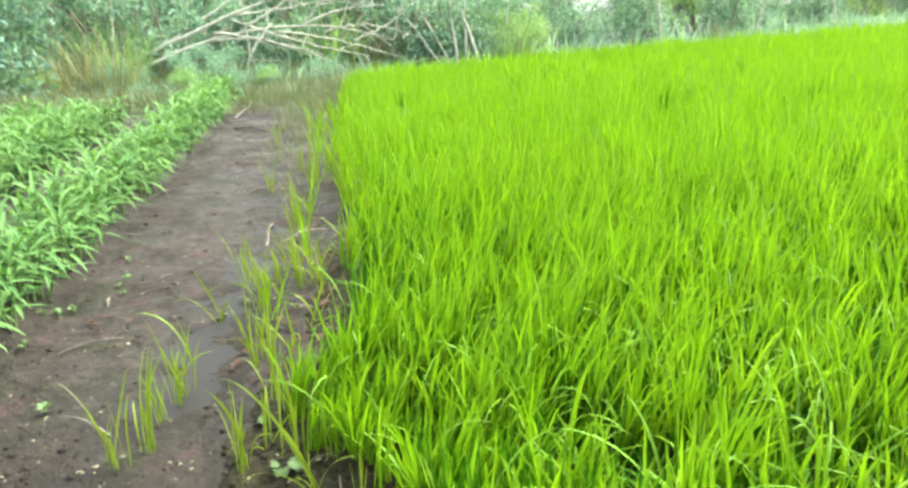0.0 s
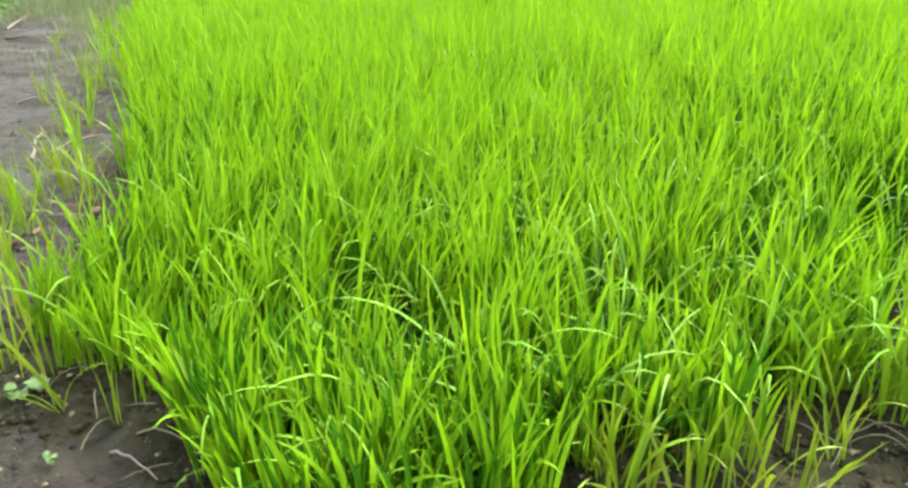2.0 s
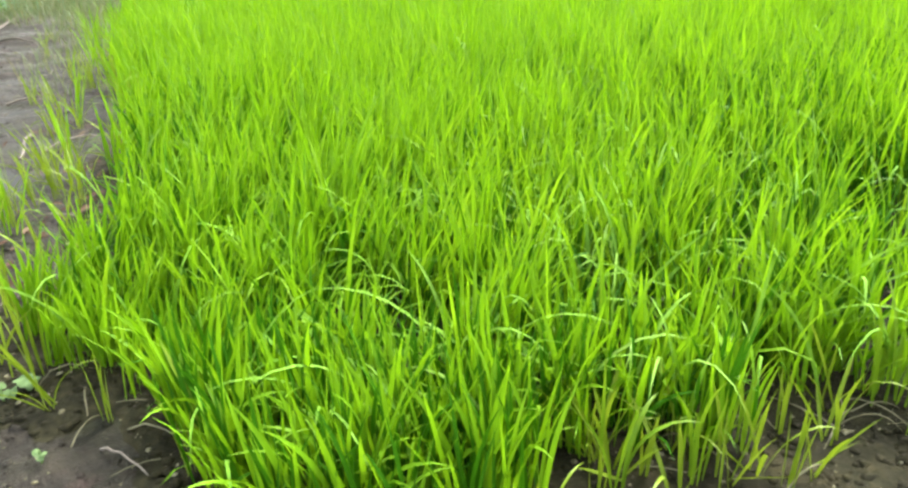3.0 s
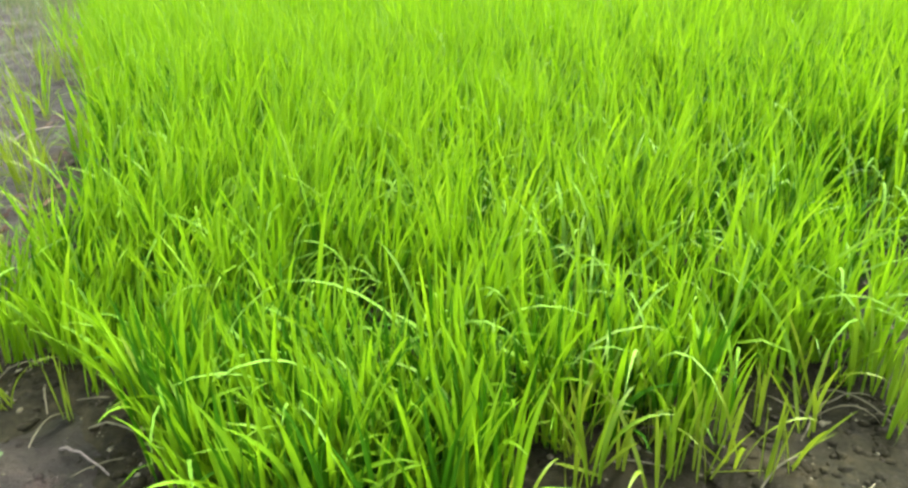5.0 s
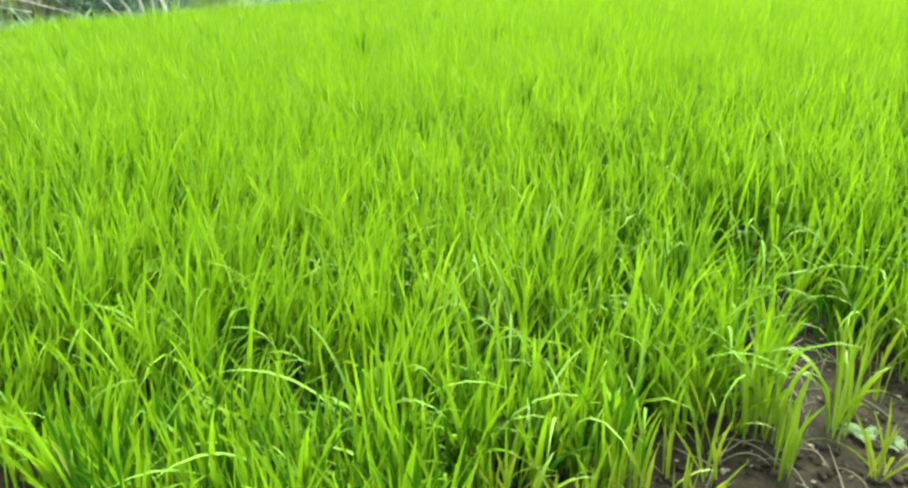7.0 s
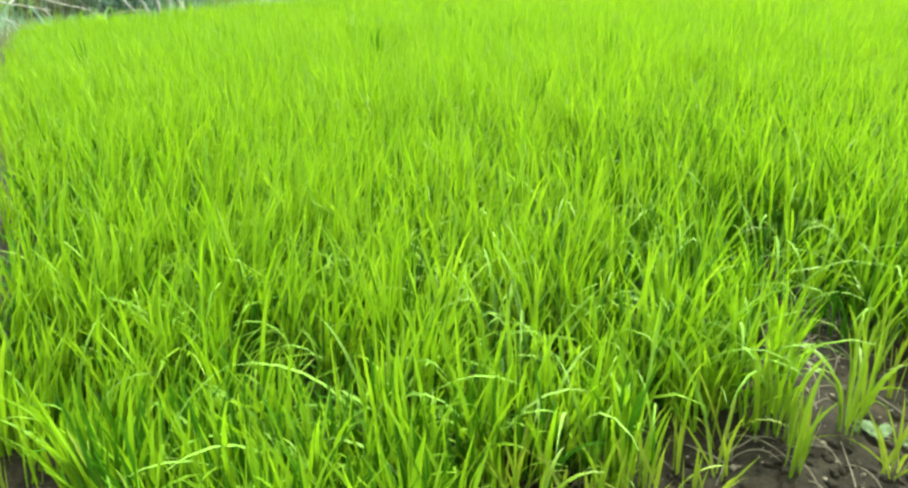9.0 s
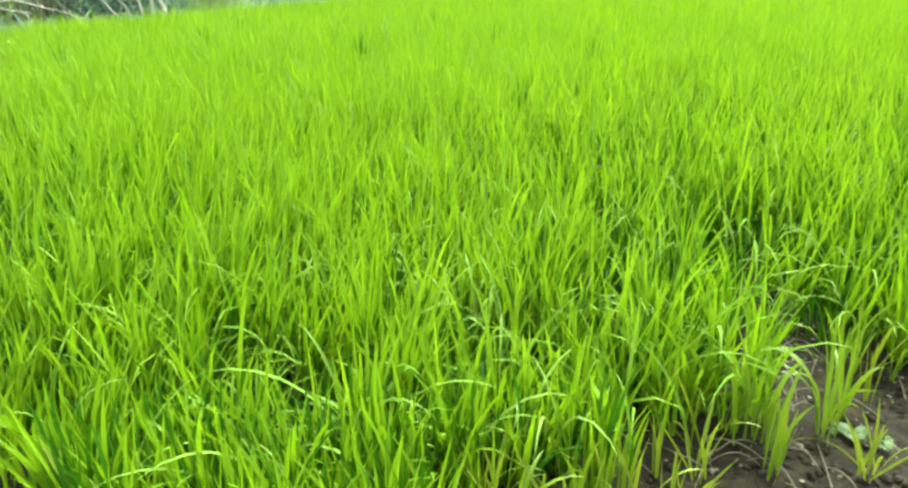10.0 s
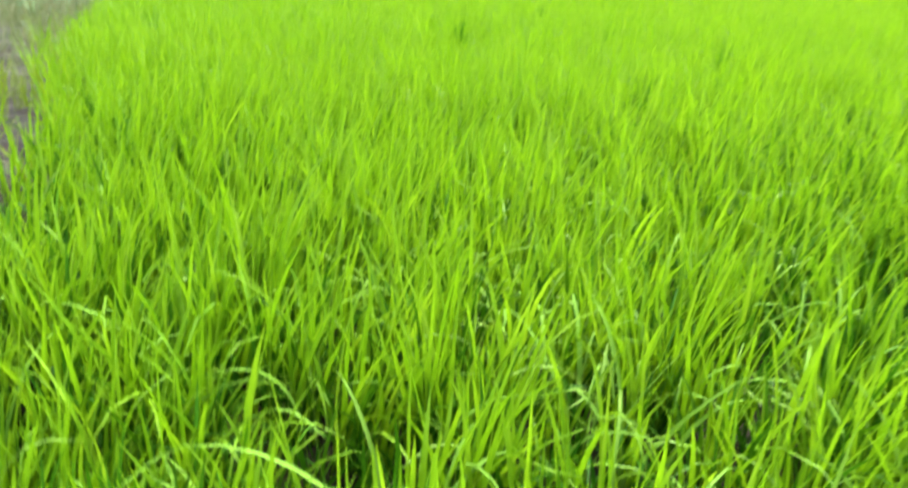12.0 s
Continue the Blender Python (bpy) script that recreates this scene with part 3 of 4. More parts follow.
RIGHT_TUFTS = [(1.77, 1.72), (1.79, 1.74), (1.96, 1.70), (1.98, 1.72), (1.93, 1.82), (1.95, 1.85), (2.02, 1.90), (2.12, 1.93), (1.81, 1.82), (1.77, 1.84), (2.10, 2.04), (2.17, 2.05), (2.24, 2.03), (2.32, 2.06), (2.40, 2.03), (2.5, 2.08),
               (1.37, 1.63), (1.43, 1.63), (1.48, 1.65), (1.51, 1.62), (1.41, 1.69), (1.35, 1.70), (1.30, 1.63), (1.56, 1.64), (1.47, 1.71), (1.55, 1.75), (1.63, 1.74), (1.66, 1.82), (1.24, 1.60), (1.21, 1.66), (1.33, 1.58), (2.2, 1.85), (2.32, 1.93)]
for i, (x, y) in enumerate(RIGHT_TUFTS):
    stand(TUFTS_SIDE[i // 2 % 4] if i % 4 < (1 if y < 1.76 else 3) else TUFTS_THIN[i % 3], x, y, r.uniform(0, 360), r.uniform(0.62, 0.9) if y < 1.8 else r.uniform(0.8, 1.05))
for i, (x, y) in enumerate([(1.10, 1.47), (1.19, 1.55), (1.25, 1.62), (1.21, 1.67), (0.52, 1.60), (0.48, 1.66), (0.15, 1.76), (0.27, 1.74)]):
    stand(TUFTS_THIN[i % 3], x, y, r.uniform(0, 360), r.uniform(0.65, 0.85))


RICE_WEED = make_tuft(41, 12, 0.42, RICE_SHADE_AND_WEED, 0.14, "dark green grassy weed standing above the rice", "grass_weed", 0.013, "weeds in the rice")
for i, (x, y) in enumerate([(-0.55, 8.49), (-0.66, 7.39), (0.79, 6.34), (1.93, 6.91), (1.53, 8.77), (2.5, 5.75), (-1.39, 6.21), (1.73, 4.32)]):
    stand(RICE_WEED, x, y, i * 67.0, 0.92 + 0.03 * (i % 3))


def bent_blades(x, y, count, spread, seed, label):
    """A handful of pale blades that have bent over above the others."""
    rq = random.Random(seed)
    ob = new("bent_rice_tuft")
    tagged(ob, label, "rice plant", "bent rice tufts")
    for i in range(count):
        me = blade_mesh(seed * 90 + i, rq.uniform(0.30, 0.42), rq.uniform(0.006, 0.0095), rq.uniform(0.05, 0.5), rq.uniform(0, 6.28), rq.uniform(1.3, 2.6), RICE_PALE)
        b = part_mesh("blade", me, None, ob)
        b.location = (rq.gauss(0, spread), rq.gauss(0, spread), 0)
    ob.matrix_basis = pose(x, y, ground_z(x, y) - 0.008)
    return ob


for i, (x, y, c, s) in enumerate([(1.70, 2.36, 6, 0.03), (1.67, 2.30, 3, 0.03), (1.80, 2.36, 3, 0.03), (1.23, 2.10, 6, 0.04), (1.30, 2.04, 5, 0.03), (1.70, 2.02, 6, 0.06), (2.05, 2.30, 4, 0.03), (2.10, 2.62, 4, 0.06), (2.22, 2.32, 4, 0.05), (1.88, 2.28, 5, 0.05), (0.72, 1.66, 4, 0.04),
                                  (0.99, 1.81, 7, 0.012), (0.80, 1.70, 4, 0.05), (0.10, 2.05, 4, 0.06), (1.3, 2.9, 7, 0.1), (1.55, 3.3, 7, 0.12), (0.6, 2.2, 5, 0.1), (2.4, 3.1, 8, 0.15)]):
    bent_blades(x, y, c, s, 200 + i, "pale green rice tuft with bent-over blades")


def single_leaf(x, y, length, width, turn, lean, bend, seed):
    ob = new("bent_rice_tuft")
    tagged(ob, "single broad pale rice leaf arching above the bed", "rice plant", "bent rice tufts")
    part_mesh("blade", blade_mesh(seed, length, width * 0.8, lean, turn, bend, RICE_PALE), None, ob)
    ob.matrix_basis = pose(x, y, ground_z(x, y) - 0.008)


for i, q in enumerate([(0.66, 1.72, 0.31, 0.010, -1.5, 0.22, 0.2), (1.22, 2.03, 0.37, 0.009, 0.35, 0.42, 0.5), (1.26, 2.01, 0.37, 0.009, 0.2, 0.50, 0.6), (1.60, 1.94, 0.38, 0.008, -0.5, 0.25, 2.3), (1.74, 1.96, 0.38, 0.008, -0.55, 0.25, 2.4),
                       (0.97, 1.70, 0.34, 0.008, 0.1, 0.75, 1.0), (1.50, 1.83, 0.34, 0.010, 0.9, 0.12, 0.3), (0.33, 1.86, 0.33, 0.009, 2.4, 0.35, 1.9), (1.17, 1.80, 0.32, 0.007, 2.9, 0.45, 1.5)]):
    single_leaf(*q, 960 + i)


def lying_blade(x, y, length, width, turn, lean, bend, mat, seed):
    me = blade_mesh(seed, length, width, lean, turn, bend, mat)
    ob = new("arching_rice_tuft")
    tagged(ob, "long yellow-green rice leaf arching low over mud", "rice plant", "loose rice tufts")
    part_mesh("blade", me, None, ob)
    part_mesh("blade", blade_mesh(seed + 1, length * 0.6, width * 0.8, lean * 0.4, turn + 1.0, 0.3, mat), None, ob)
    ob.matrix_basis = pose(x, y, ground_z(x, y) - 0.006)


lying_blade(0.15, 1.77, 0.40, 0.011, 2.85, 0.55, 1.2, RICE_YELLOW, 905)
lying_blade(-0.41, 1.73, 0.34, 0.007, 2.9, 0.4, 1.5, STRAW, 915)
lying_blade(-0.60, 2.28, 0.34, 0.007, 3.4, 0.15, 2.2, RICE_YELLOW, 925)
lying_blade(0.44, 1.76, 0.27, 0.008, 2.75, 0.65, 1.0, RICE_PALE, 935)
lying_blade(0.57, 1.60, 0.27, 0.011, 2.5, 0.4, 0.3, RICE_YELLOW, 945)


# ---- leafy beds beside the path ----
def leaf_mesh(name, length, width, mat, droop=0.5, rows=5):
    """A pointed leaf folded along its midrib, growing along +x from its stalk."""
    vs, fs = [], []
    for i in range(rows + 1):
        f = i / rows
        w = width * 0.5 * math.sin(math.pi * min(1, 0.06 + f * 0.94) ** 0.75)
        x, z = length * f * (1 - 0.12 * droop * f), -droop * length * 0.45 * f * f
        vs += [(x, -w, z + w * 0.35), (x, 0, z), (x, w, z + w * 0.35)]
    for i in range(rows):
        for k in (0, 1):
            p = i * 3 + k
            fs.append((p, p + 1, p + 4, p + 3))
    return mesh_of(name, vs, fs, mat)


def leaf_frames(rq, height, count):
    """Where the leaves of a plant sit: place, turn, lift."""
    out = []
    for i in range(count):
        f = (i + 0.6) / count
        z = height * (0.25 + 0.75 * f)
        out.append((0.03 * math.sin(i * 2.4) + rq.gauss(0, 0.012), 0.03 * math.cos(i * 2.4) + rq.gauss(0, 0.012), z, math.degrees(i * 2.4) + rq.uniform(-25, 25), rq.uniform(-5, 30) + 35 * (f > 0.75)))
    return out


def make_spinach(seed, separate, leaf_count=21):
    rq = random.Random(seed)
    height = rq.uniform(0.2, 0.27)
    ob = new("water_spinach")
    tagged(ob, "leafy bright green water spinach growing in raised bed", "vegetable plant", "water spinach beds")
    for k in range(3):
        run = curved((rq.gauss(0, 0.012), rq.gauss(0, 0.012), -0.03), (rq.gauss(0, 0.035), rq.gauss(0, 0.035), height * rq.uniform(0.85, 1)), (rq.gauss(0, 0.012), rq.gauss(0, 0.012), 0), 5)
        part_mesh("stem", mesh_of("stem", *tube(run, [0.005, 0.0045, 0.004, 0.0035, 0.002], 5), STEM), None, ob)
    if separate:
        for x, y, z, turn, lift in leaf_frames(rq, height, leaf_count):
            lf = part_mesh("leaf", rq.choice(SPINACH_LEAVES), None, ob)
            lf.matrix_basis = pose(x, y, z, 0, -lift, turn)
    else:
        vs, fs = [], []
        for x, y, z, turn, lift in leaf_frames(rq, height, leaf_count):
            me = rq.choice(SPINACH_LEAVES)
            m = pose(x, y, z, 0, -lift, turn)
            fs += [tuple(i + len(vs) for i in p.vertices) for p in me.polygons]
            vs += [m @ v.co for v in me.vertices]
        tagged(part_mesh("foliage", mesh_of("foliage", vs, fs, SPINACH_MANY), None, ob), kind="stuff")
    return ob


SPINACH_LEAVES = [leaf_mesh("leaf", ln, w, SPINACH, d) for ln, w, d in ((0.14, 0.017, 0.7), (0.18, 0.0165, 1.0), (0.12, 0.021, 0.6), (0.16, 0.020, 1.2))]
SPIN_NEAR = [make_spinach(60 + k, True) for k in range(5)]
SPIN_FAR = [make_spinach(70 + k, False, 26) for k in range(5)]


def build_spinach():
    """Single plants in the near stretch of the first bed; the rest of the beds is one mass."""
    rq = random.Random(21)
    vs, fs = [], []
    for first, last, side0, side1, step in ((-0.8, 6.4, 0.02, 0.33, 0.11), (-0.6, 4.5, 0.83, 2.05, 0.13)):
        along = first
        while along < last:
            side = side0
            while side <= side1:
                a, s = along + rq.uniform(-0.05, 0.05), side + rq.uniform(-0.045, 0.045)
                x, y = BED_X + a * BED_WAY.x + s * BED_SIDE.x, BED_Y + a * BED_WAY.y + s * BED_SIDE.y
                turn, size = rq.uniform(0, 360), rq.uniform(0.85, 1.15)
                if side0 < 0.5 and -0.5 < a < 2.6:
                    stand(rq.choice(SPIN_NEAR), x, y, turn, size)
                elif side0 < 0.5 and a >= 2.6 and a < 4.6:
                    stand(rq.choice(SPIN_FAR), x, y, turn, size)
                else:
                    m = pose(x, y, ground_z(x, y), 0, 0, turn) @ Matrix.Scale(size, 4)
                    for child in rq.choice(SPIN_FAR).children:
                        fs += [tuple(i + len(vs) for i in p.vertices) for p in child.data.polygons]
                        vs += [m @ v.co for v in child.data.vertices]
                side += step
            along += step
    ob = part_mesh("water_spinach_mass", mesh_of("water_spinach_mass", vs, fs), SPINACH_MANY)
    tagged(ob, "dense bright green water spinach filling raised beds", "vegetable plants", kind="stuff")


build_spinach()


# ---- weeds, sticks and litter on the mud ----
def round_leaf(name, radius, mat):
    vs, fs = [(0, 0, 0)], []
    n = 9
    for k in range(n):
        an = 2 * math.pi * k / n
        q = radius * (1 if k else 0.8)
        vs.append((radius * 0.9 + q * math.cos(an), q * 0.85 * math.sin(an), 0.18 * radius * math.cos(2 * an)))
    for k in range(n):
        fs.append((0, 1 + k, 1 + (k + 1) % n)) if k not in (n // 2,) else None
    return mesh_of(name, [(v[0], v[1], v[2]) for v in vs], fs, mat)


WEED_LEAVES = [round_leaf("leaf", q, WEED) for q in (0.012, 0.016, 0.02)]


def make_weed(x, y, count, size, label, seed):
    rq = random.Random(seed)
    ob = new("ground_weed")
    tagged(ob, label, "weed", "weeds on the mud")
    part_mesh("stem", mesh_of("stem", *tube([(0, 0, -0.01), (0.003, 0, 0.02 * size), (0, 0.004, 0.035 * size)], [0.003, 0.0025, 0.002], 5), STEM), None, ob)
    for k in range(count):
        lf = part_mesh("leaf", rq.choice(WEED_LEAVES), None, ob)
        lf.matrix_basis = pose(rq.gauss(0, 0.006), rq.gauss(0, 0.006), rq.uniform(0.008, 0.035) * size, rq.uniform(-20, 20), -rq.uniform(0, 35), k * 137 + rq.uniform(-20, 20)) @ Matrix.Scale(size, 4)
    ob.matrix_basis = pose(x, y, ground_z(x, y))
    return ob


for i, (x, y, c, s) in enumerate([(-0.83, 1.89, 7, 0.8), (-1.24, 2.19, 5, 0.8), (-1.37, 2.46, 10, 0.7), (-1.33, 2.50, 9, 0.65), (-1.40, 2.42, 9, 0.6), (-1.31, 2.73, 4, 0.5), (-1.27, 2.71, 4, 0.45), (0.06, 1.83, 6, 1.1), (-1.33, 2.79, 4, 0.8), (-0.71, 2.61, 3, 0.6), (0.02, 1.80, 4, 0.9),
                                  (2.00, 1.81, 10, 0.75), (1.98, 1.84, 8, 0.6), (2.04, 1.78, 8, 0.65), (-0.15, 2.0, 3, 0.9), (-1.5, 3.0, 4, 0.9), (0.22, 1.62, 3, 0.7)]):
    make_weed(x, y, c, s, "small pale green round-leaved weed on mud", 300 + i)


def make_stick(x0, y0, x1, y1, radius, seed, bow=0.02, name="dry_stick", mat=None, label="dry greyish stick lying on the wet mud"):
    z0, z1 = ground_z(x0, y0) + radius * 0.6, ground_z(x1, y1) + radius * 0.6
    cx, cy = (x0 + x1) / 2, (y0 + y1) / 2
    base = ground_z(cx, cy)
    pts = curved((x0 - cx, y0 - cy, z0 - base), (x1 - cx, y1 - cy, z1 - base), (0, 0, bow), 7, radius * 0.8, seed)
    ob = part_mesh(name, mesh_of(name, *tube(pts, [radius * (1 - 0.09 * i) for i in range(7)], 6), mat or STICK), None)
    ob.location = (cx, cy, base)
    return tagged(ob, label, "stick", "sticks and straw on the mud")


for i, s in enumerate([(-3.55, 6.85, -3.96, 7.91, 0.012), (-1.01, 3.39, -1.17, 3.72, 0.008), (-0.94, 3.43, -0.82, 3.67, 0.007), (-4.44, 9.18, -3.89, 8.61, 0.025), (-0.56, 1.86, -0.76, 1.88, 0.004),
                       (-1.68, 4.28, -1.42, 4.47, 0.008), (-3.16, 6.29, -2.74, 6.18, 0.012), (-1.08, 2.18, -0.93, 2.33, 0.004), (-0.37, 2.73, -0.52, 2.68, 0.005), (-0.53, 3.38, -0.65, 3.52, 0.007), (0.31, 1.66, 0.43, 1.60, 0.003)]):
    make_stick(*s, 400 + i)
rq = random.Random(8)
for i, (x, y) in enumerate([(1.96, 2.14), (2.07, 2.19), (2.07, 2.08), (2.11, 2.31), (2.13, 2.24), (2.06, 2.31), (1.9, 2.02), (1.85, 1.8), (2.2, 2.12), (1.72, 1.76), (2.16, 2.36), (2.02, 2.22), (1.55, 1.62),
                          (1.42, 1.68), (1.5, 1.76), (1.3, 1.64), (1.75, 1.82), (1.62, 1.8), (1.36, 1.7), (1.9, 1.75), (1.8, 1.66), (0.25, 1.72), (0.4, 1.62), (0.12, 1.86), (0.33, 1.8), (1.95, 1.92), (2.3, 2.4), (0.2, 1.8), (0.4, 1.7), (2.25, 2.02), (1.66, 1.58), (2.4, 2.28)]):
    an, ln = rq.uniform(0, 6.28), rq.uniform(0.06, 0.16)
    make_stick(x - ln / 2 * math.cos(an), y - ln / 2 * math.sin(an), x + ln / 2 * math.cos(an), y + ln / 2 * math.sin(an), rq.uniform(0.0013, 0.0022), 450 + i, rq.uniform(0.005, 0.04), "straw", STRAW,
               "pale dry straw blade lying on dark mud")

for i in range(34):
    y = 1.75 + 4.2 * rq.random() ** 1.6
    x = float(np.interp(y, [1.7, 2.6, 3.7, 6.0], [-0.25, -0.5, -0.95, -2.1])) - rq.uniform(0, 0.8)
    an, ln = rq.uniform(0, 6.28), rq.uniform(0.03, 0.11)
    make_stick(x - ln / 2 * math.cos(an), y - ln / 2 * math.sin(an), x + ln / 2 * math.cos(an), y + ln / 2 * math.sin(an), rq.uniform(0.002, 0.004), 480 + i, rq.uniform(0.003, 0.02), "straw", STRAW if i % 2 else STICK,
               "short dry stalk half trodden into the mud")

LITTER_SPOTS = [(-0.35, 2.55), (-0.33, 2.36), (-0.45, 2.75), (-1.11, 2.42), (-0.9, 2.3), (-0.55, 3.1)]
DEAD_LEAVES = [leaf_mesh("dead_leaf", ln, w, DEAD_LEAF, d, 4) for ln, w, d in ((0.06, 0.022, 0.9), (0.045, 0.018, -0.6), (0.075, 0.02, 0.4))]
for i in range(40):
    y = 2.15 + 2.6 * rq.random() ** 1.3
    x = float(np.interp(y, [2.0, 2.6, 3.15, 3.7, 4.8], [0.0, -0.26, -0.42, -0.82, -1.35])) - abs(rq.gauss(0.04, 0.16))
    ob = part_mesh("dead_leaf", rq.choice(DEAD_LEAVES), None)
    ob.matrix_basis = pose(x, y, ground_z(x, y) + 0.008, rq.uniform(-15, 15), rq.uniform(-15, 10), rq.uniform(0, 360))
    tagged(ob, "curled brown dead leaf lying on the mud", "leaf", "dead leaves")


for i in range(72):
    sx, sy = LITTER_SPOTS[i % 6]
    x, y = sx + rq.gauss(0, 0.06), sy + rq.gauss(0, 0.05)
    ob = part_mesh("dead_leaf", rq.choice(DEAD_LEAVES), None)
    ob.matrix_basis = pose(x, y, ground_z(x, y) + 0.006, rq.uniform(-25, 25), rq.uniform(-20, 15), rq.uniform(0, 360)) @ Matrix.Scale(rq.uniform(0.35, 0.75), 4)
    tagged(ob, "crumpled reddish brown dead leaf trodden into the mud", "leaf", "dead leaves")


def build_litter():
    """Clods, pebbles and pale crumbs strewn over the open mud."""
    rng = np.random.default_rng(31)
    ico = bmesh.new()
    bmesh.ops.create_icosphere(ico, subdivisions=1, radius=1)
    base = np.array([v.co[:] for v in ico.verts])
    tri = np.array([[v.index for v in f.verts] for f in ico.faces])
    ico.free()
    for name, mat, count, lo, hi, label in (("soil_clods", SOIL, 5000, 0.003, 0.014, "dark soil crumbs along the rice bed"), ("soil_crumbs", STRAW, 1300, 0.002, 0.008, "pale husks and straw crumbs on bed soil"), ("clods", MUD, 3600, 0.003, 0.013, "crumbly dark mud clods strewn over the path"), ("crumbs", STRAW, 2200, 0.002, 0.0085, "pale crumbs of straw and shell on mud")):
        x, y = rng.uniform(-4.2, 3.0, count * 3), 1.3 + 6.5 * rng.uniform(0, 1, count * 3) ** 2.3
        if "soil" in name:
            x, y = rng.uniform(-0.5, 3.0, count * 4), rng.uniform(1.3, 2.8, count * 4)
        d, bed = inside_distance(RICE_EDGE, x, y), soil_margin(x, y)
        ac = bed_place(x, y)[1]
        k = ((bed > 0.0) & (d < 0.06)) if "soil" in name else (bed < 0.0) & (ac < 0.02) & (x > -4)
        x, y = x[k][:count], y[k][:count]
        n = len(x)
        size = lo + (hi - lo) * rng.uniform(0, 1, n) ** 3
        sc = size[:, None, None] * rng.uniform(0.7, 1.3, (n, 1, 3)) * np.array([1, 1, 0.45])
        v = base[None] * sc * rng.uniform(0.55, 1.4, (n, len(base), 1))
        v[:, :, 0] += x[:, None]
        v[:, :, 1] += y[:, None]
        v[:, :, 2] += (ground_height(x, y) + size * 0.15 + 0.009 * np.clip(soil_margin(x, y) / 0.05, 0, 1))[:, None]
        t = tri[None] + (np.arange(n) * len(base))[:, None, None]
        tagged(part_mesh(name, mesh_fast(name, v.reshape(-1, 3), t.reshape(-1, 3)), mat), label, "litter", kind="stuff")


build_litter()


for i, (x, y) in enumerate([(2.06, 2.13), (1.99, 2.08), (2.06, 2.07), (2.03, 2.15), (1.97, 2.02), (2.09, 2.16), (1.75, 1.80), (1.69, 1.82), (1.88, 1.86), (1.93, 1.94), (1.84, 1.79), (2.0, 1.97), (1.78, 1.72), (1.9, 1.7), (2.06, 1.95), (1.66, 1.76)]):
    an, ln = rq.uniform(0, 6.28), rq.uniform(0.08, 0.17)
    make_stick(x - ln / 2 * math.cos(an), y - ln / 2 * math.sin(an), x + ln / 2 * math.cos(an), y + ln / 2 * math.sin(an), rq.uniform(0.0012, 0.0019), 560 + i, rq.uniform(0.01, 0.04), "straw", STRAW,
               "pale dry straw blade lying on dark mud")


# ---- rough vegetation beyond the beds ----
def grass_mass(name, mat, label, outline, per_m2, height, width, seed, bend=0.7):
    rng = np.random.default_rng(seed)
    poly = np.array(outline)
    x0, y0, x1, y1 = poly[:, 0].min(), poly[:, 1].min(), poly[:, 0].max(), poly[:, 1].max()
    n = int((x1 - x0) * (y1 - y0) * per_m2)
    x, y = rng.uniform(x0, x1, n), rng.uniform(y0, y1, n)
    k = (inside_distance(poly, x, y) > 0) & (inside_distance(RICE_EDGE, x, y) < -0.05) & (rng.uniform(-1, 1, n) < 0.35 + lumps(x, y, 1.3, seed))
    x, y = x[k], y[k]
    n = len(x)
    h = height * rng.uniform(0.5, 1.2, n) * (1 + 0.4 * lumps(x, y, 0.9, seed + 1))
    v, t = blades(rng, x, y, ground_height(x, y) - 0.02, h, width * rng.uniform(0.6, 1.3, n), np.abs(rng.normal(0.1, 0.25, n)), rng.uniform(0, 6.28, n), rng.uniform(0.1, bend * 2, n), 3, False)
    return tagged(part_mesh(name, mesh_fast(name, v, t), mat), label, "grass", kind="stuff")


grass_mass("dry_grass", DRY_GRASS, "dull brown-green weedy grass behind vegetable beds", [(-4.0, 7.4), (-3.2, 8.9), (-3.6, 11.5), (-7.5, 12), (-9, 8), (-6, 5.8), (-4.6, 6.6)], 760, 0.24, 0.009, 41)
grass_mass("weed_grass", HAZY_BUSH, "mid-green weeds among dry grass", [(-4.2, 7.6), (-3.1, 9.0), (-3.4, 11.5), (-7.5, 12), (-10, 8), (-6.6, 5.6), (-5.0, 6.4)], 110, 0.25, 0.012, 43)
grass_mass("low_grass", DRY_GRASS, "sparse low grass at muddy path end", [(-3.9, 7.0), (-2.7, 7.4), (-3.1, 9.0), (-3.6, 9.4), (-4.8, 9.0)], 520, 0.18, 0.008, 45)
grass_mass("path_grass", DRY_GRASS, "sparse dull grass between path and rice", [(-1.2, 4.1), (-1.45, 4.8), (-2.0, 6.0), (-2.85, 7.9), (-3.2, 8.9), (-3.7, 8.6), (-3.3, 7.4), (-2.5, 5.8), (-1.75, 4.5)], 420, 0.2, 0.006, 46)
grass_mass("edge_weeds", HAZY_BUSH, "light weeds along the far rice edge", [(-3.3, 9.3), (-2.2, 10.9), (1.0, 15.3), (6.4, 22.8), (16, 36), (15, 37), (4, 24), (-2, 15), (-5, 11.5), (-4.2, 9.5)], 60, 0.28, 0.03, 47)
grass_mass("far_weeds", HAZY_BUSH, "rank green weeds beyond the far rice edge", [(16, 34.5), (42, 70), (66, 103), (63, 112), (40, 80), (14, 42)], 16, 0.7, 0.09, 48)
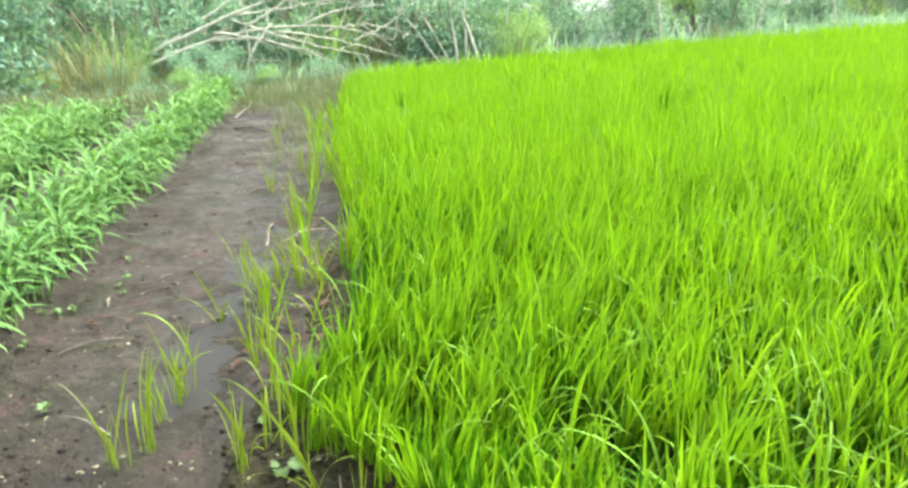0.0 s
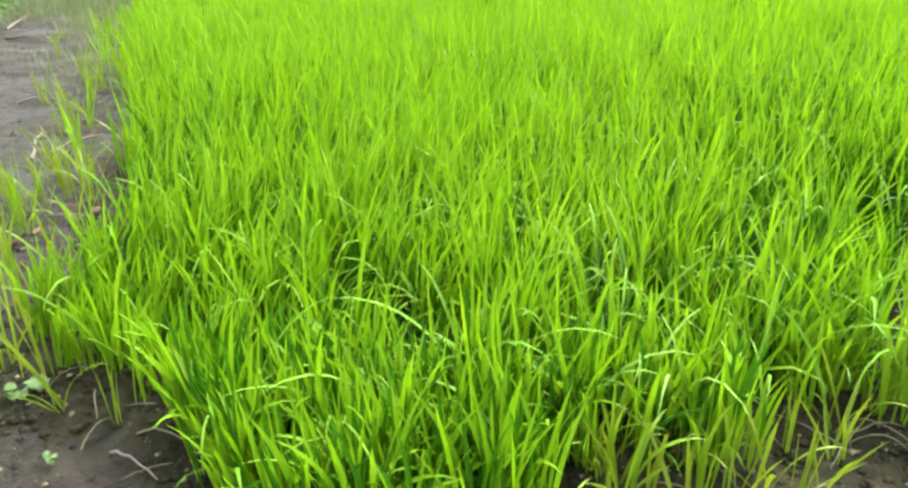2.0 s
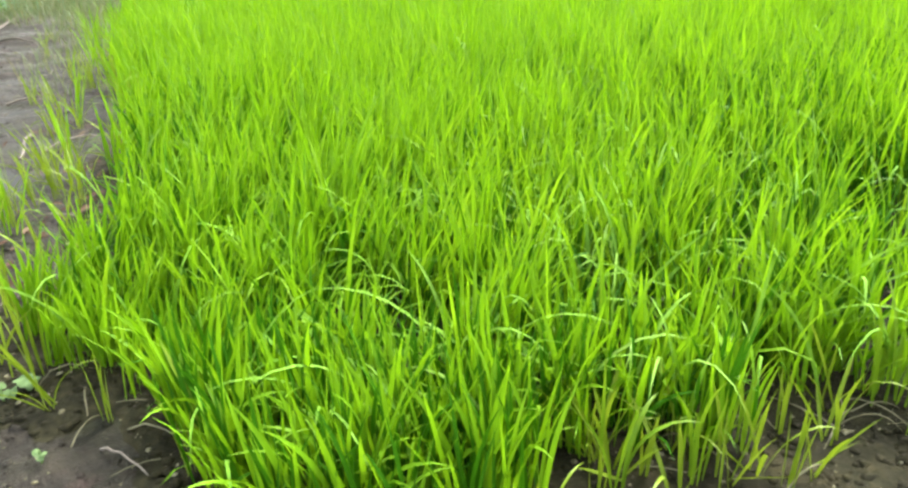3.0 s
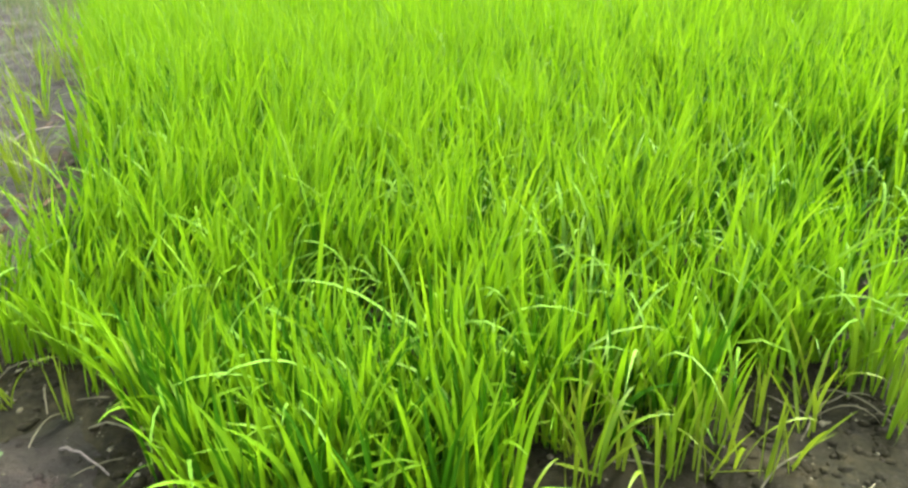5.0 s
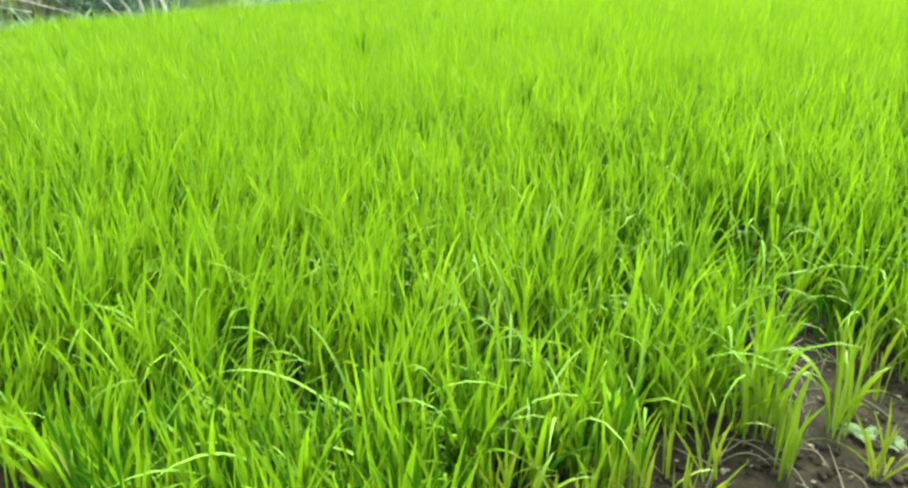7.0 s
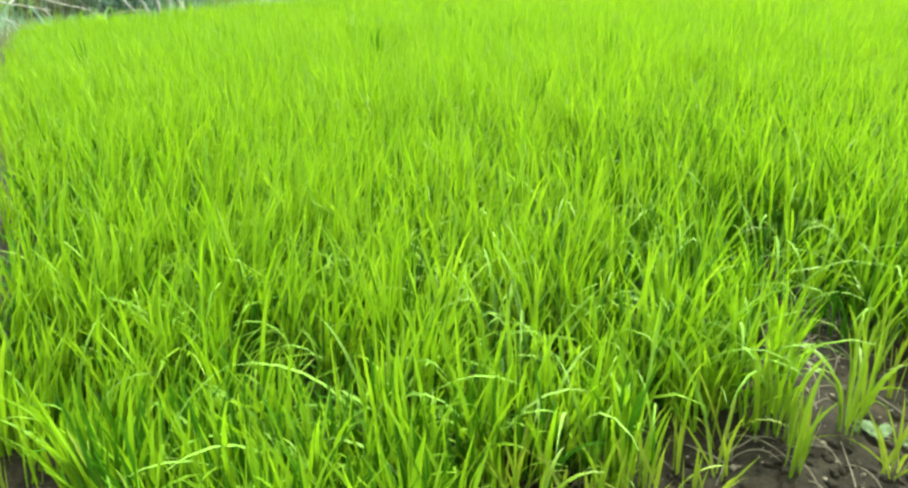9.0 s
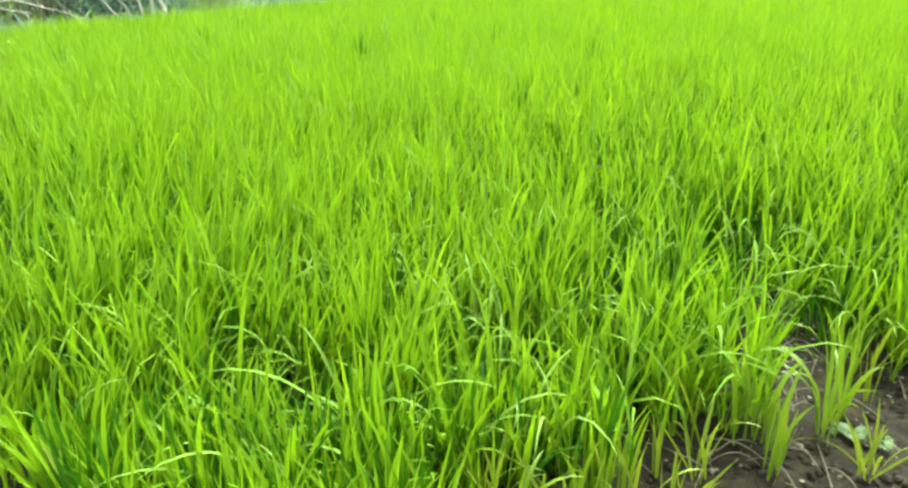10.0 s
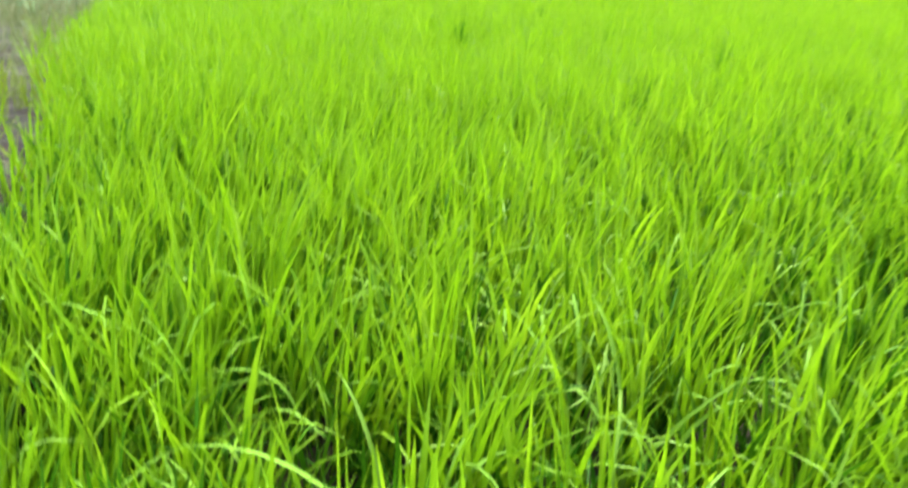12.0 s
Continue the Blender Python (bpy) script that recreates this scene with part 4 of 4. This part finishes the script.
grass_mass("field_grass", HAZY_BUSH, "rank green grass among background shrubs", [(-4, 10), (4, 22), (16, 38), (4, 46), (-14, 24), (-18, 10), (-8, 6), (-6.5, 9)], 22, 0.45, 0.04, 49)


def make_reed(seed, count, height, mat, label, name="reed_clump"):
    rng = np.random.default_rng(seed)
    ob = new(name)
    tagged(ob, label, "reed")
    n = count
    x, y = rng.normal(0, 0.24, n), rng.normal(0, 0.24, n)
    v, t = blades(rng, x, y, np.full(n, -0.03), height * rng.uniform(0.5, 1.1, n), rng.uniform(0.008, 0.022, n), np.abs(rng.normal(0.12, 0.26, n)), np.arctan2(y, x) + rng.normal(0, 0.5, n), rng.uniform(0.2, 1.6, n), 5, True)
    tagged(part_mesh("foliage", mesh_fast("foliage", v, t), mat, ob), kind="stuff")
    rr = random.Random(seed)
    for k in range(6):
        run = curved((rr.gauss(0, 0.1), rr.gauss(0, 0.1), -0.03), (rr.gauss(0, 0.3), rr.gauss(0, 0.3), height * rr.uniform(0.8, 1.15)), (0, 0, 0.0), 5, 0.02, k)
        part_mesh("stalk", mesh_of("stalk", *tube(run, [0.01, 0.009, 0.008, 0.006, 0.004], 5)), STRAW, ob)
    return ob


REEDS = [make_reed(501, 90, 1.25, RUST_GRASS, "withered rusty brown reed clump behind vegetable bed"), make_reed(502, 110, 1.5, HAZY_BUSH_LIGHT, "tall light green reed clump among weeds"),
         make_reed(503, 80, 1.1, DRY_GRASS, "half-dry brownish reed clump among weeds")]
for i, (k, x, y, s) in enumerate([(0, -6.2, 7.6, 0.7), (0, -5.9, 7.8, 0.55), (1, -6.3, 8.3, 0.7), (1, -7.0, 8.9, 0.8), (2, -6.7, 9.3, 0.6), (2, -6.9, 8.3, 0.9), (2, -6.9, 6.9, 0.5),
                                  (1, -4.9, 11.6, 0.9), (2, -4.2, 11.9, 0.8), (1, -1.9, 12.9, 0.6), (2, 1.6, 17.6, 0.5)]):
    stand(REEDS[k], x, y, i * 77, s)


def leaf_cloud(rng, centres, radii, count, size):
    """Loose small folded leaves round some centres, as arrays."""
    c = rng.integers(0, len(centres), count)
    u = rng.normal(0, 1, (count, 3))
    u /= np.linalg.norm(u, axis=1)[:, None]
    p = centres[c] + u * (radii[c] * rng.uniform(0.35, 1.08, count) ** 0.6)[:, None]
    a1 = rng.normal(0, 1, (count, 3))
    a1 /= np.linalg.norm(a1, axis=1)[:, None]
    a1[:, 2] -= 0.25
    a2 = np.cross(a1, rng.normal(0, 1, (count, 3)))
    a2 /= np.linalg.norm(a2, axis=1)[:, None]
    s = (size * rng.uniform(0.6, 1.4, count))[:, None]
    v = np.stack([p - a1 * s, p + a2 * s * 0.42, p + a1 * s, p - a2 * s * 0.42], 1)
    v[:, 0::2, 2] += (size * 0.15)
    t = np.array([(0, 1, 2), (0, 2, 3)])[None] + (np.arange(count) * 4)[:, None, None]
    return v.reshape(-1, 3), t.reshape(-1, 3)


def make_shrub(seed, height, spread, leaves, leaf, mat, label, name="shrub", trunk=0.03, lift=0.0):
    """A woody plant: tapered stems that fork, and a crown of many small leaves in uneven clumps."""
    rng = np.random.default_rng(seed)
    rr = random.Random(seed)
    ob = new(name)
    tagged(ob, label, "shrub" if lift < 0.5 else "tree", "background growth")
    tips = []

    def limb(p0, p1, r0, r1, k, name):
        tv, tf = tube(curved(p0, p1, (rr.gauss(0, 0.06) * height, rr.gauss(0, 0.06) * height, 0), 6, 0.01 * height, k), list(np.linspace(r0, r1, 6)), 6)
        part_mesh(name, mesh_of(name, tv, tf), TRUNK, ob, smooth=True)
    tops = []
    stems = 5 if lift < 0.5 else 1
    for k in range(stems):
        top = Vector((rr.gauss(0, 0.3) * spread, rr.gauss(0, 0.3) * spread, height * rr.uniform(0.5, 0.75))) if stems > 1 else Vector((rr.gauss(0, 0.1), rr.gauss(0, 0.1), height * 0.6))
        limb((rr.gauss(0, 0.05) * stems, rr.gauss(0, 0.05) * stems, -0.05), top, trunk, trunk * 0.45, k, "stem" if stems > 1 else "trunk")
        tops.append(top)
    for k in range(16):
        b = rr.choice(tops) * rr.uniform(0.55 if lift > 0.5 else 0.3, 1.0)
        an = rr.uniform(0, 6.28)
        rad = spread * rr.uniform(0.3, 1.0)
        tip = Vector((math.cos(an) * rad, math.sin(an) * rad, max(lift * height, height * rr.uniform(0.12, 1.0))))
        if k < 9:
            limb(b, tip, trunk * 0.4, trunk * 0.1, 40 + k, "branch")
        tips.append(tip)
    centres = np.array([t[:] for t in tips])
    radii = rng.uniform(0.16, 0.34, len(tips)) * (spread + height) * 0.5
    centres[:, 2] = np.maximum(centres[:, 2], radii * 0.7)
    part_mesh("crown", mesh_fast("crown", *leaf_cloud(rng, centres, radii, leaves, leaf)), mat, ob)
    return ob


SHRUBS = [make_shrub(601, 2.0, 1.0, 2700, 0.052, HAZY_BUSH, "dense mid-green leafy shrub beyond rice field"), make_shrub(602, 1.6, 0.9, 2200, 0.055, HAZY_BUSH_LIGHT, "light green leafy shrub at field margin"),
          make_shrub(603, 2.4, 1.2, 3400, 0.055, HAZY_BUSH_DARK, "dark green leafy shrub in thicket beyond field"), make_shrub(604, 1.3, 0.8, 2000, 0.046, HAZY_BUSH, "low mid-green leafy shrub in thicket")]
TREES = [make_shrub(611, 6.5, 2.6, 3400, 0.14, HAZY_BUSH, "mid-green tree standing behind the thicket", "tree", 0.12, 0.32), make_shrub(612, 8.0, 3.0, 3600, 0.15, HAZY_BUSH_DARK, "dark green tree standing behind the thicket", "tree", 0.16, 0.35)]
rq = random.Random(77)
for k, x, y, s in [(2, -7.2, 6.6, 0.9), (2, -8.2, 7.4, 1.1), (0, -7.9, 8.6, 1.0), (0, -7.0, 9.6, 0.9), (3, -6.6, 10.6, 0.9), (2, -8.4, 10.2, 1.0), (0, -6.0, 12.2, 0.9), (0, -5.0, 12.9, 0.9), (3, -5.6, 11.3, 0.7),
                   (0, -4.1, 13.4, 0.9), (3, -3.4, 13.6, 0.8), (1, -2.0, 13.7, 0.55), (1, -1.7, 13.2, 0.4)]:
    stand(SHRUBS[k], x, y, rq.uniform(0, 360), s)
for i in range(22):
    stand(SHRUBS[rq.choice((0, 1, 3, 3))], -4.3 - 2.6 * (i / 21) + rq.gauss(0, 0.35), 8.9 - 0.9 * (i / 21) + rq.gauss(0, 0.5), rq.uniform(0, 360), rq.uniform(0.14, 0.3))
for i in range(52):
    f = (i / 34) ** 1.25
    ex, ey = -3.4 + 44 * f, 12.3 + 59 * f
    for row, off in ((0, 0.9), (1, 2.6)):
        x, y = ex - 0.82 * off + rq.gauss(0, 0.35), ey + 0.57 * off + rq.gauss(0, 0.35)
        stand(SHRUBS[(rq.choice((0, 0, 0, 3, 3, 1)) if row == 0 else (rq.choice((0, 0, 3)) if i < 14 else 2))], x, y, rq.uniform(0, 360), rq.uniform(0.7, 1.1) * (1 + 0.25 * row))
for i in range(40):
    f = 0.4 + 1.1 * i / 39
    stand(SHRUBS[rq.choice((0, 2))], -3.4 + 44 * f - 2.5 + rq.gauss(0, 0.8), 12.3 + 59 * f + 2 + rq.gauss(0, 0.8), rq.uniform(0, 360), rq.uniform(1.3, 1.9))
for k, x, y, s in [(0, -8.6, 12.6, 1.25), (2, -8.0, 13.4, 1.3), (0, -7.2, 13.9, 1.2), (2, -9.6, 11.6, 1.25), (0, -6.6, 14.4, 1.15), (3, -7.6, 11.8, 1.1), (2, -10.6, 11.2, 1.2)]:
    stand(SHRUBS[k], x, y, rq.uniform(0, 360), s)
for i in range(22):
    an = radians(148 - 100 * i / 21)
    d = rq.uniform(21, 28) + (30 * (i - 7) / 14 if i > 7 else 0)
    stand(TREES[i % 2], 1 + d * math.cos(an), d * math.sin(an) * 1.15 + 7 * max(0, i - 15), rq.uniform(0, 360), rq.uniform(0.8, 1.2))


# ---- the fallen bare tree at the end of the path ----
def build_fallen_tree():
    base = Vector((-7.00, 10.00, 0.0))
    ob = new("fallen_tree")
    ob.location = base
    tagged(ob, "fallen leafless tree with pale grey arching branches", "tree")
    rr = random.Random(12)

    def limb(name, p0, p1, bow, r0, r1):
        """One crooked limb from p0 to p1, bowed at its middle, with a few twigs."""
        seed = len(ob.children)
        fine = [p - base for p in curved(p0, p1, bow, 19, 0.012, seed)]
        br = part_mesh(name, mesh_of(name, *tube(fine, list(np.linspace(r0 * 0.72, r1 * 0.75, len(fine))), 7)), BARE, ob, smooth=True)
        for k in range(4):
            q0 = fine[rr.randrange(len(fine) // 3, len(fine))]
            q1 = q0 + Vector((rr.gauss(0.2, 0.3), rr.gauss(0, 0.25), rr.gauss(0.12, 0.3)))
            q1.z = max(q1.z, 0.05)
            part_mesh("twig", mesh_of("twig", *tube(curved(q0, q1, (0, 0, 0.03), 5, 0.015, k + seed * 9), [0.011, 0.010, 0.008, 0.006, 0.004], 5)), BARE, br)

    limb("trunk", (-7.39, 8.91, 0.11), (-3.68, 11.13, 1.77), (-0.12, 0.09, 0.05), 0.05, 0.014)
    limb("branch", (-6.69, 9.13, 0.26), (-3.44, 11.08, 0.52), (-0.0, 0.14, 0.4), 0.04, 0.01)
    limb("branch", (-5.43, 10.02, 0.81), (-4.49, 10.59, 1.53), (-0.02, 0.02, -0.07), 0.03, 0.011)
    limb("branch", (-4.76, 10.47, 0.76), (-4.29, 10.82, 1.53), (-0.01, 0.03, -0.1), 0.027, 0.01)
    limb("branch", (-4.7, 10.52, 0.8), (-3.59, 11.13, 1.06), (-0.07, 0.02, 0.07), 0.03, 0.01)
    limb("branch", (-5.79, 9.77, 0.74), (-4.03, 10.56, 0.13), (0.1, -0.0, 0.1), 0.03, 0.011)
    limb("branch", (-6.5, 9.44, 0.42), (-4.7, 10.7, 0.32), (-0.08, 0.13, 0.26), 0.032, 0.01)
    limb("branch", (-5.3, 9.73, 0.02), (-5.03, 10.19, 0.85), (-0.03, -0.13, 0.03), 0.028, 0.014)
    limb("branch", (-5.7, 10.12, 0.92), (-3.95, 11.28, 0.27), (-0.09, 0.09, -0.05), 0.032, 0.01)
    limb("branch", (-7.1, 9.22, 0.25), (-5.29, 10.79, 1.74), (0.1, 0.29, 0.05), 0.04, 0.012)
    limb("branch", (-5.06, 10.37, 0.72), (-3.3, 11.54, 0.15), (-0.02, 0.05, 0.07), 0.026, 0.007)
    limb("branch", (-5.72, 10.19, 0.97), (-3.94, 11.42, 1.26), (-0.04, 0.03, -0.02), 0.026, 0.007)
    limb("branch", (-4.4, 10.63, 0.69), (-3.34, 11.44, 0.59), (0.0, 0.03, 0.13), 0.026, 0.007)
    limb("branch", (-4.1, 11.0, 0.54), (-3.16, 11.74, 1.28), (0.05, 0.03, -0.1), 0.026, 0.007)
    return ob


build_fallen_tree()


def make_sapling(x0, y0, z0, x1, y1, radius, seed):
    """A slim leaning bare trunk."""
    ob = new("leaning_sapling")
    ob.location = (x1, y1, 0)
    tagged(ob, "slim bare leaning sapling with pale pinkish bark", "tree", "leaning saplings")
    pts = curved((0, 0, -0.05), ((x0 - x1) * 2.2, (y0 - y1) * 2.2, 2.4), (0.02, 0, 0.0), 9, 0.02, seed)
    part_mesh("trunk", mesh_of("trunk", *tube(pts, list(np.linspace(radius, radius * 0.4, 9)), 7)), BARE, ob, smooth=True)
    rr = random.Random(seed)
    for k in range(3):
        p = pts[rr.randrange(3, 8)]
        part_mesh("twig", mesh_of("twig", *tube(curved(p, p + Vector((rr.gauss(0, 0.4), rr.gauss(0, 0.4), rr.uniform(0.2, 0.6))), (0, 0, 0.03), 5, 0.02, k), [0.012, 0.01, 0.008, 0.006, 0.004], 5)), BARE, ob)


for i, s in enumerate([(-2.95, 12.44, 1.20, -2.79, 12.28, 0.03), (-2.84, 12.49, 1.20, -2.38, 12.35, 0.035), (-3.60, 12.43, 1.01, -2.95, 12.47, 0.025), (-3.88, 12.21, 1.01, -3.02, 12.35, 0.022), (-2.76, 12.61, 1.20, -2.65, 12.39, 0.026)]):
    make_sapling(*s, 700 + i)
for i, (x, y, dx, dy, q) in enumerate([(-6.9, 8.8, 0.1, 0.1, 0.016), (-7.4, 9.6, -0.15, 0.1, 0.022), (-6.6, 9.9, 0.12, 0.2, 0.016), (-8.3, 8.0, 0.15, 0.1, 0.018), (-5.9, 11.0, -0.2, 0.0, 0.018), (-2.2, 13.1, 0.1, 0.0, 0.018), (0.4, 16.2, -0.1, 0.1, 0.024), (2.4, 18.6, 0.15, 0.0, 0.026), (4.6, 21.6, -0.2, 0.0, 0.03), (7.6, 25.4, 0.2, 0.0, 0.03)]):
    make_sapling(x + dx, y + dy, 1.2, x, y, q, 740 + i)
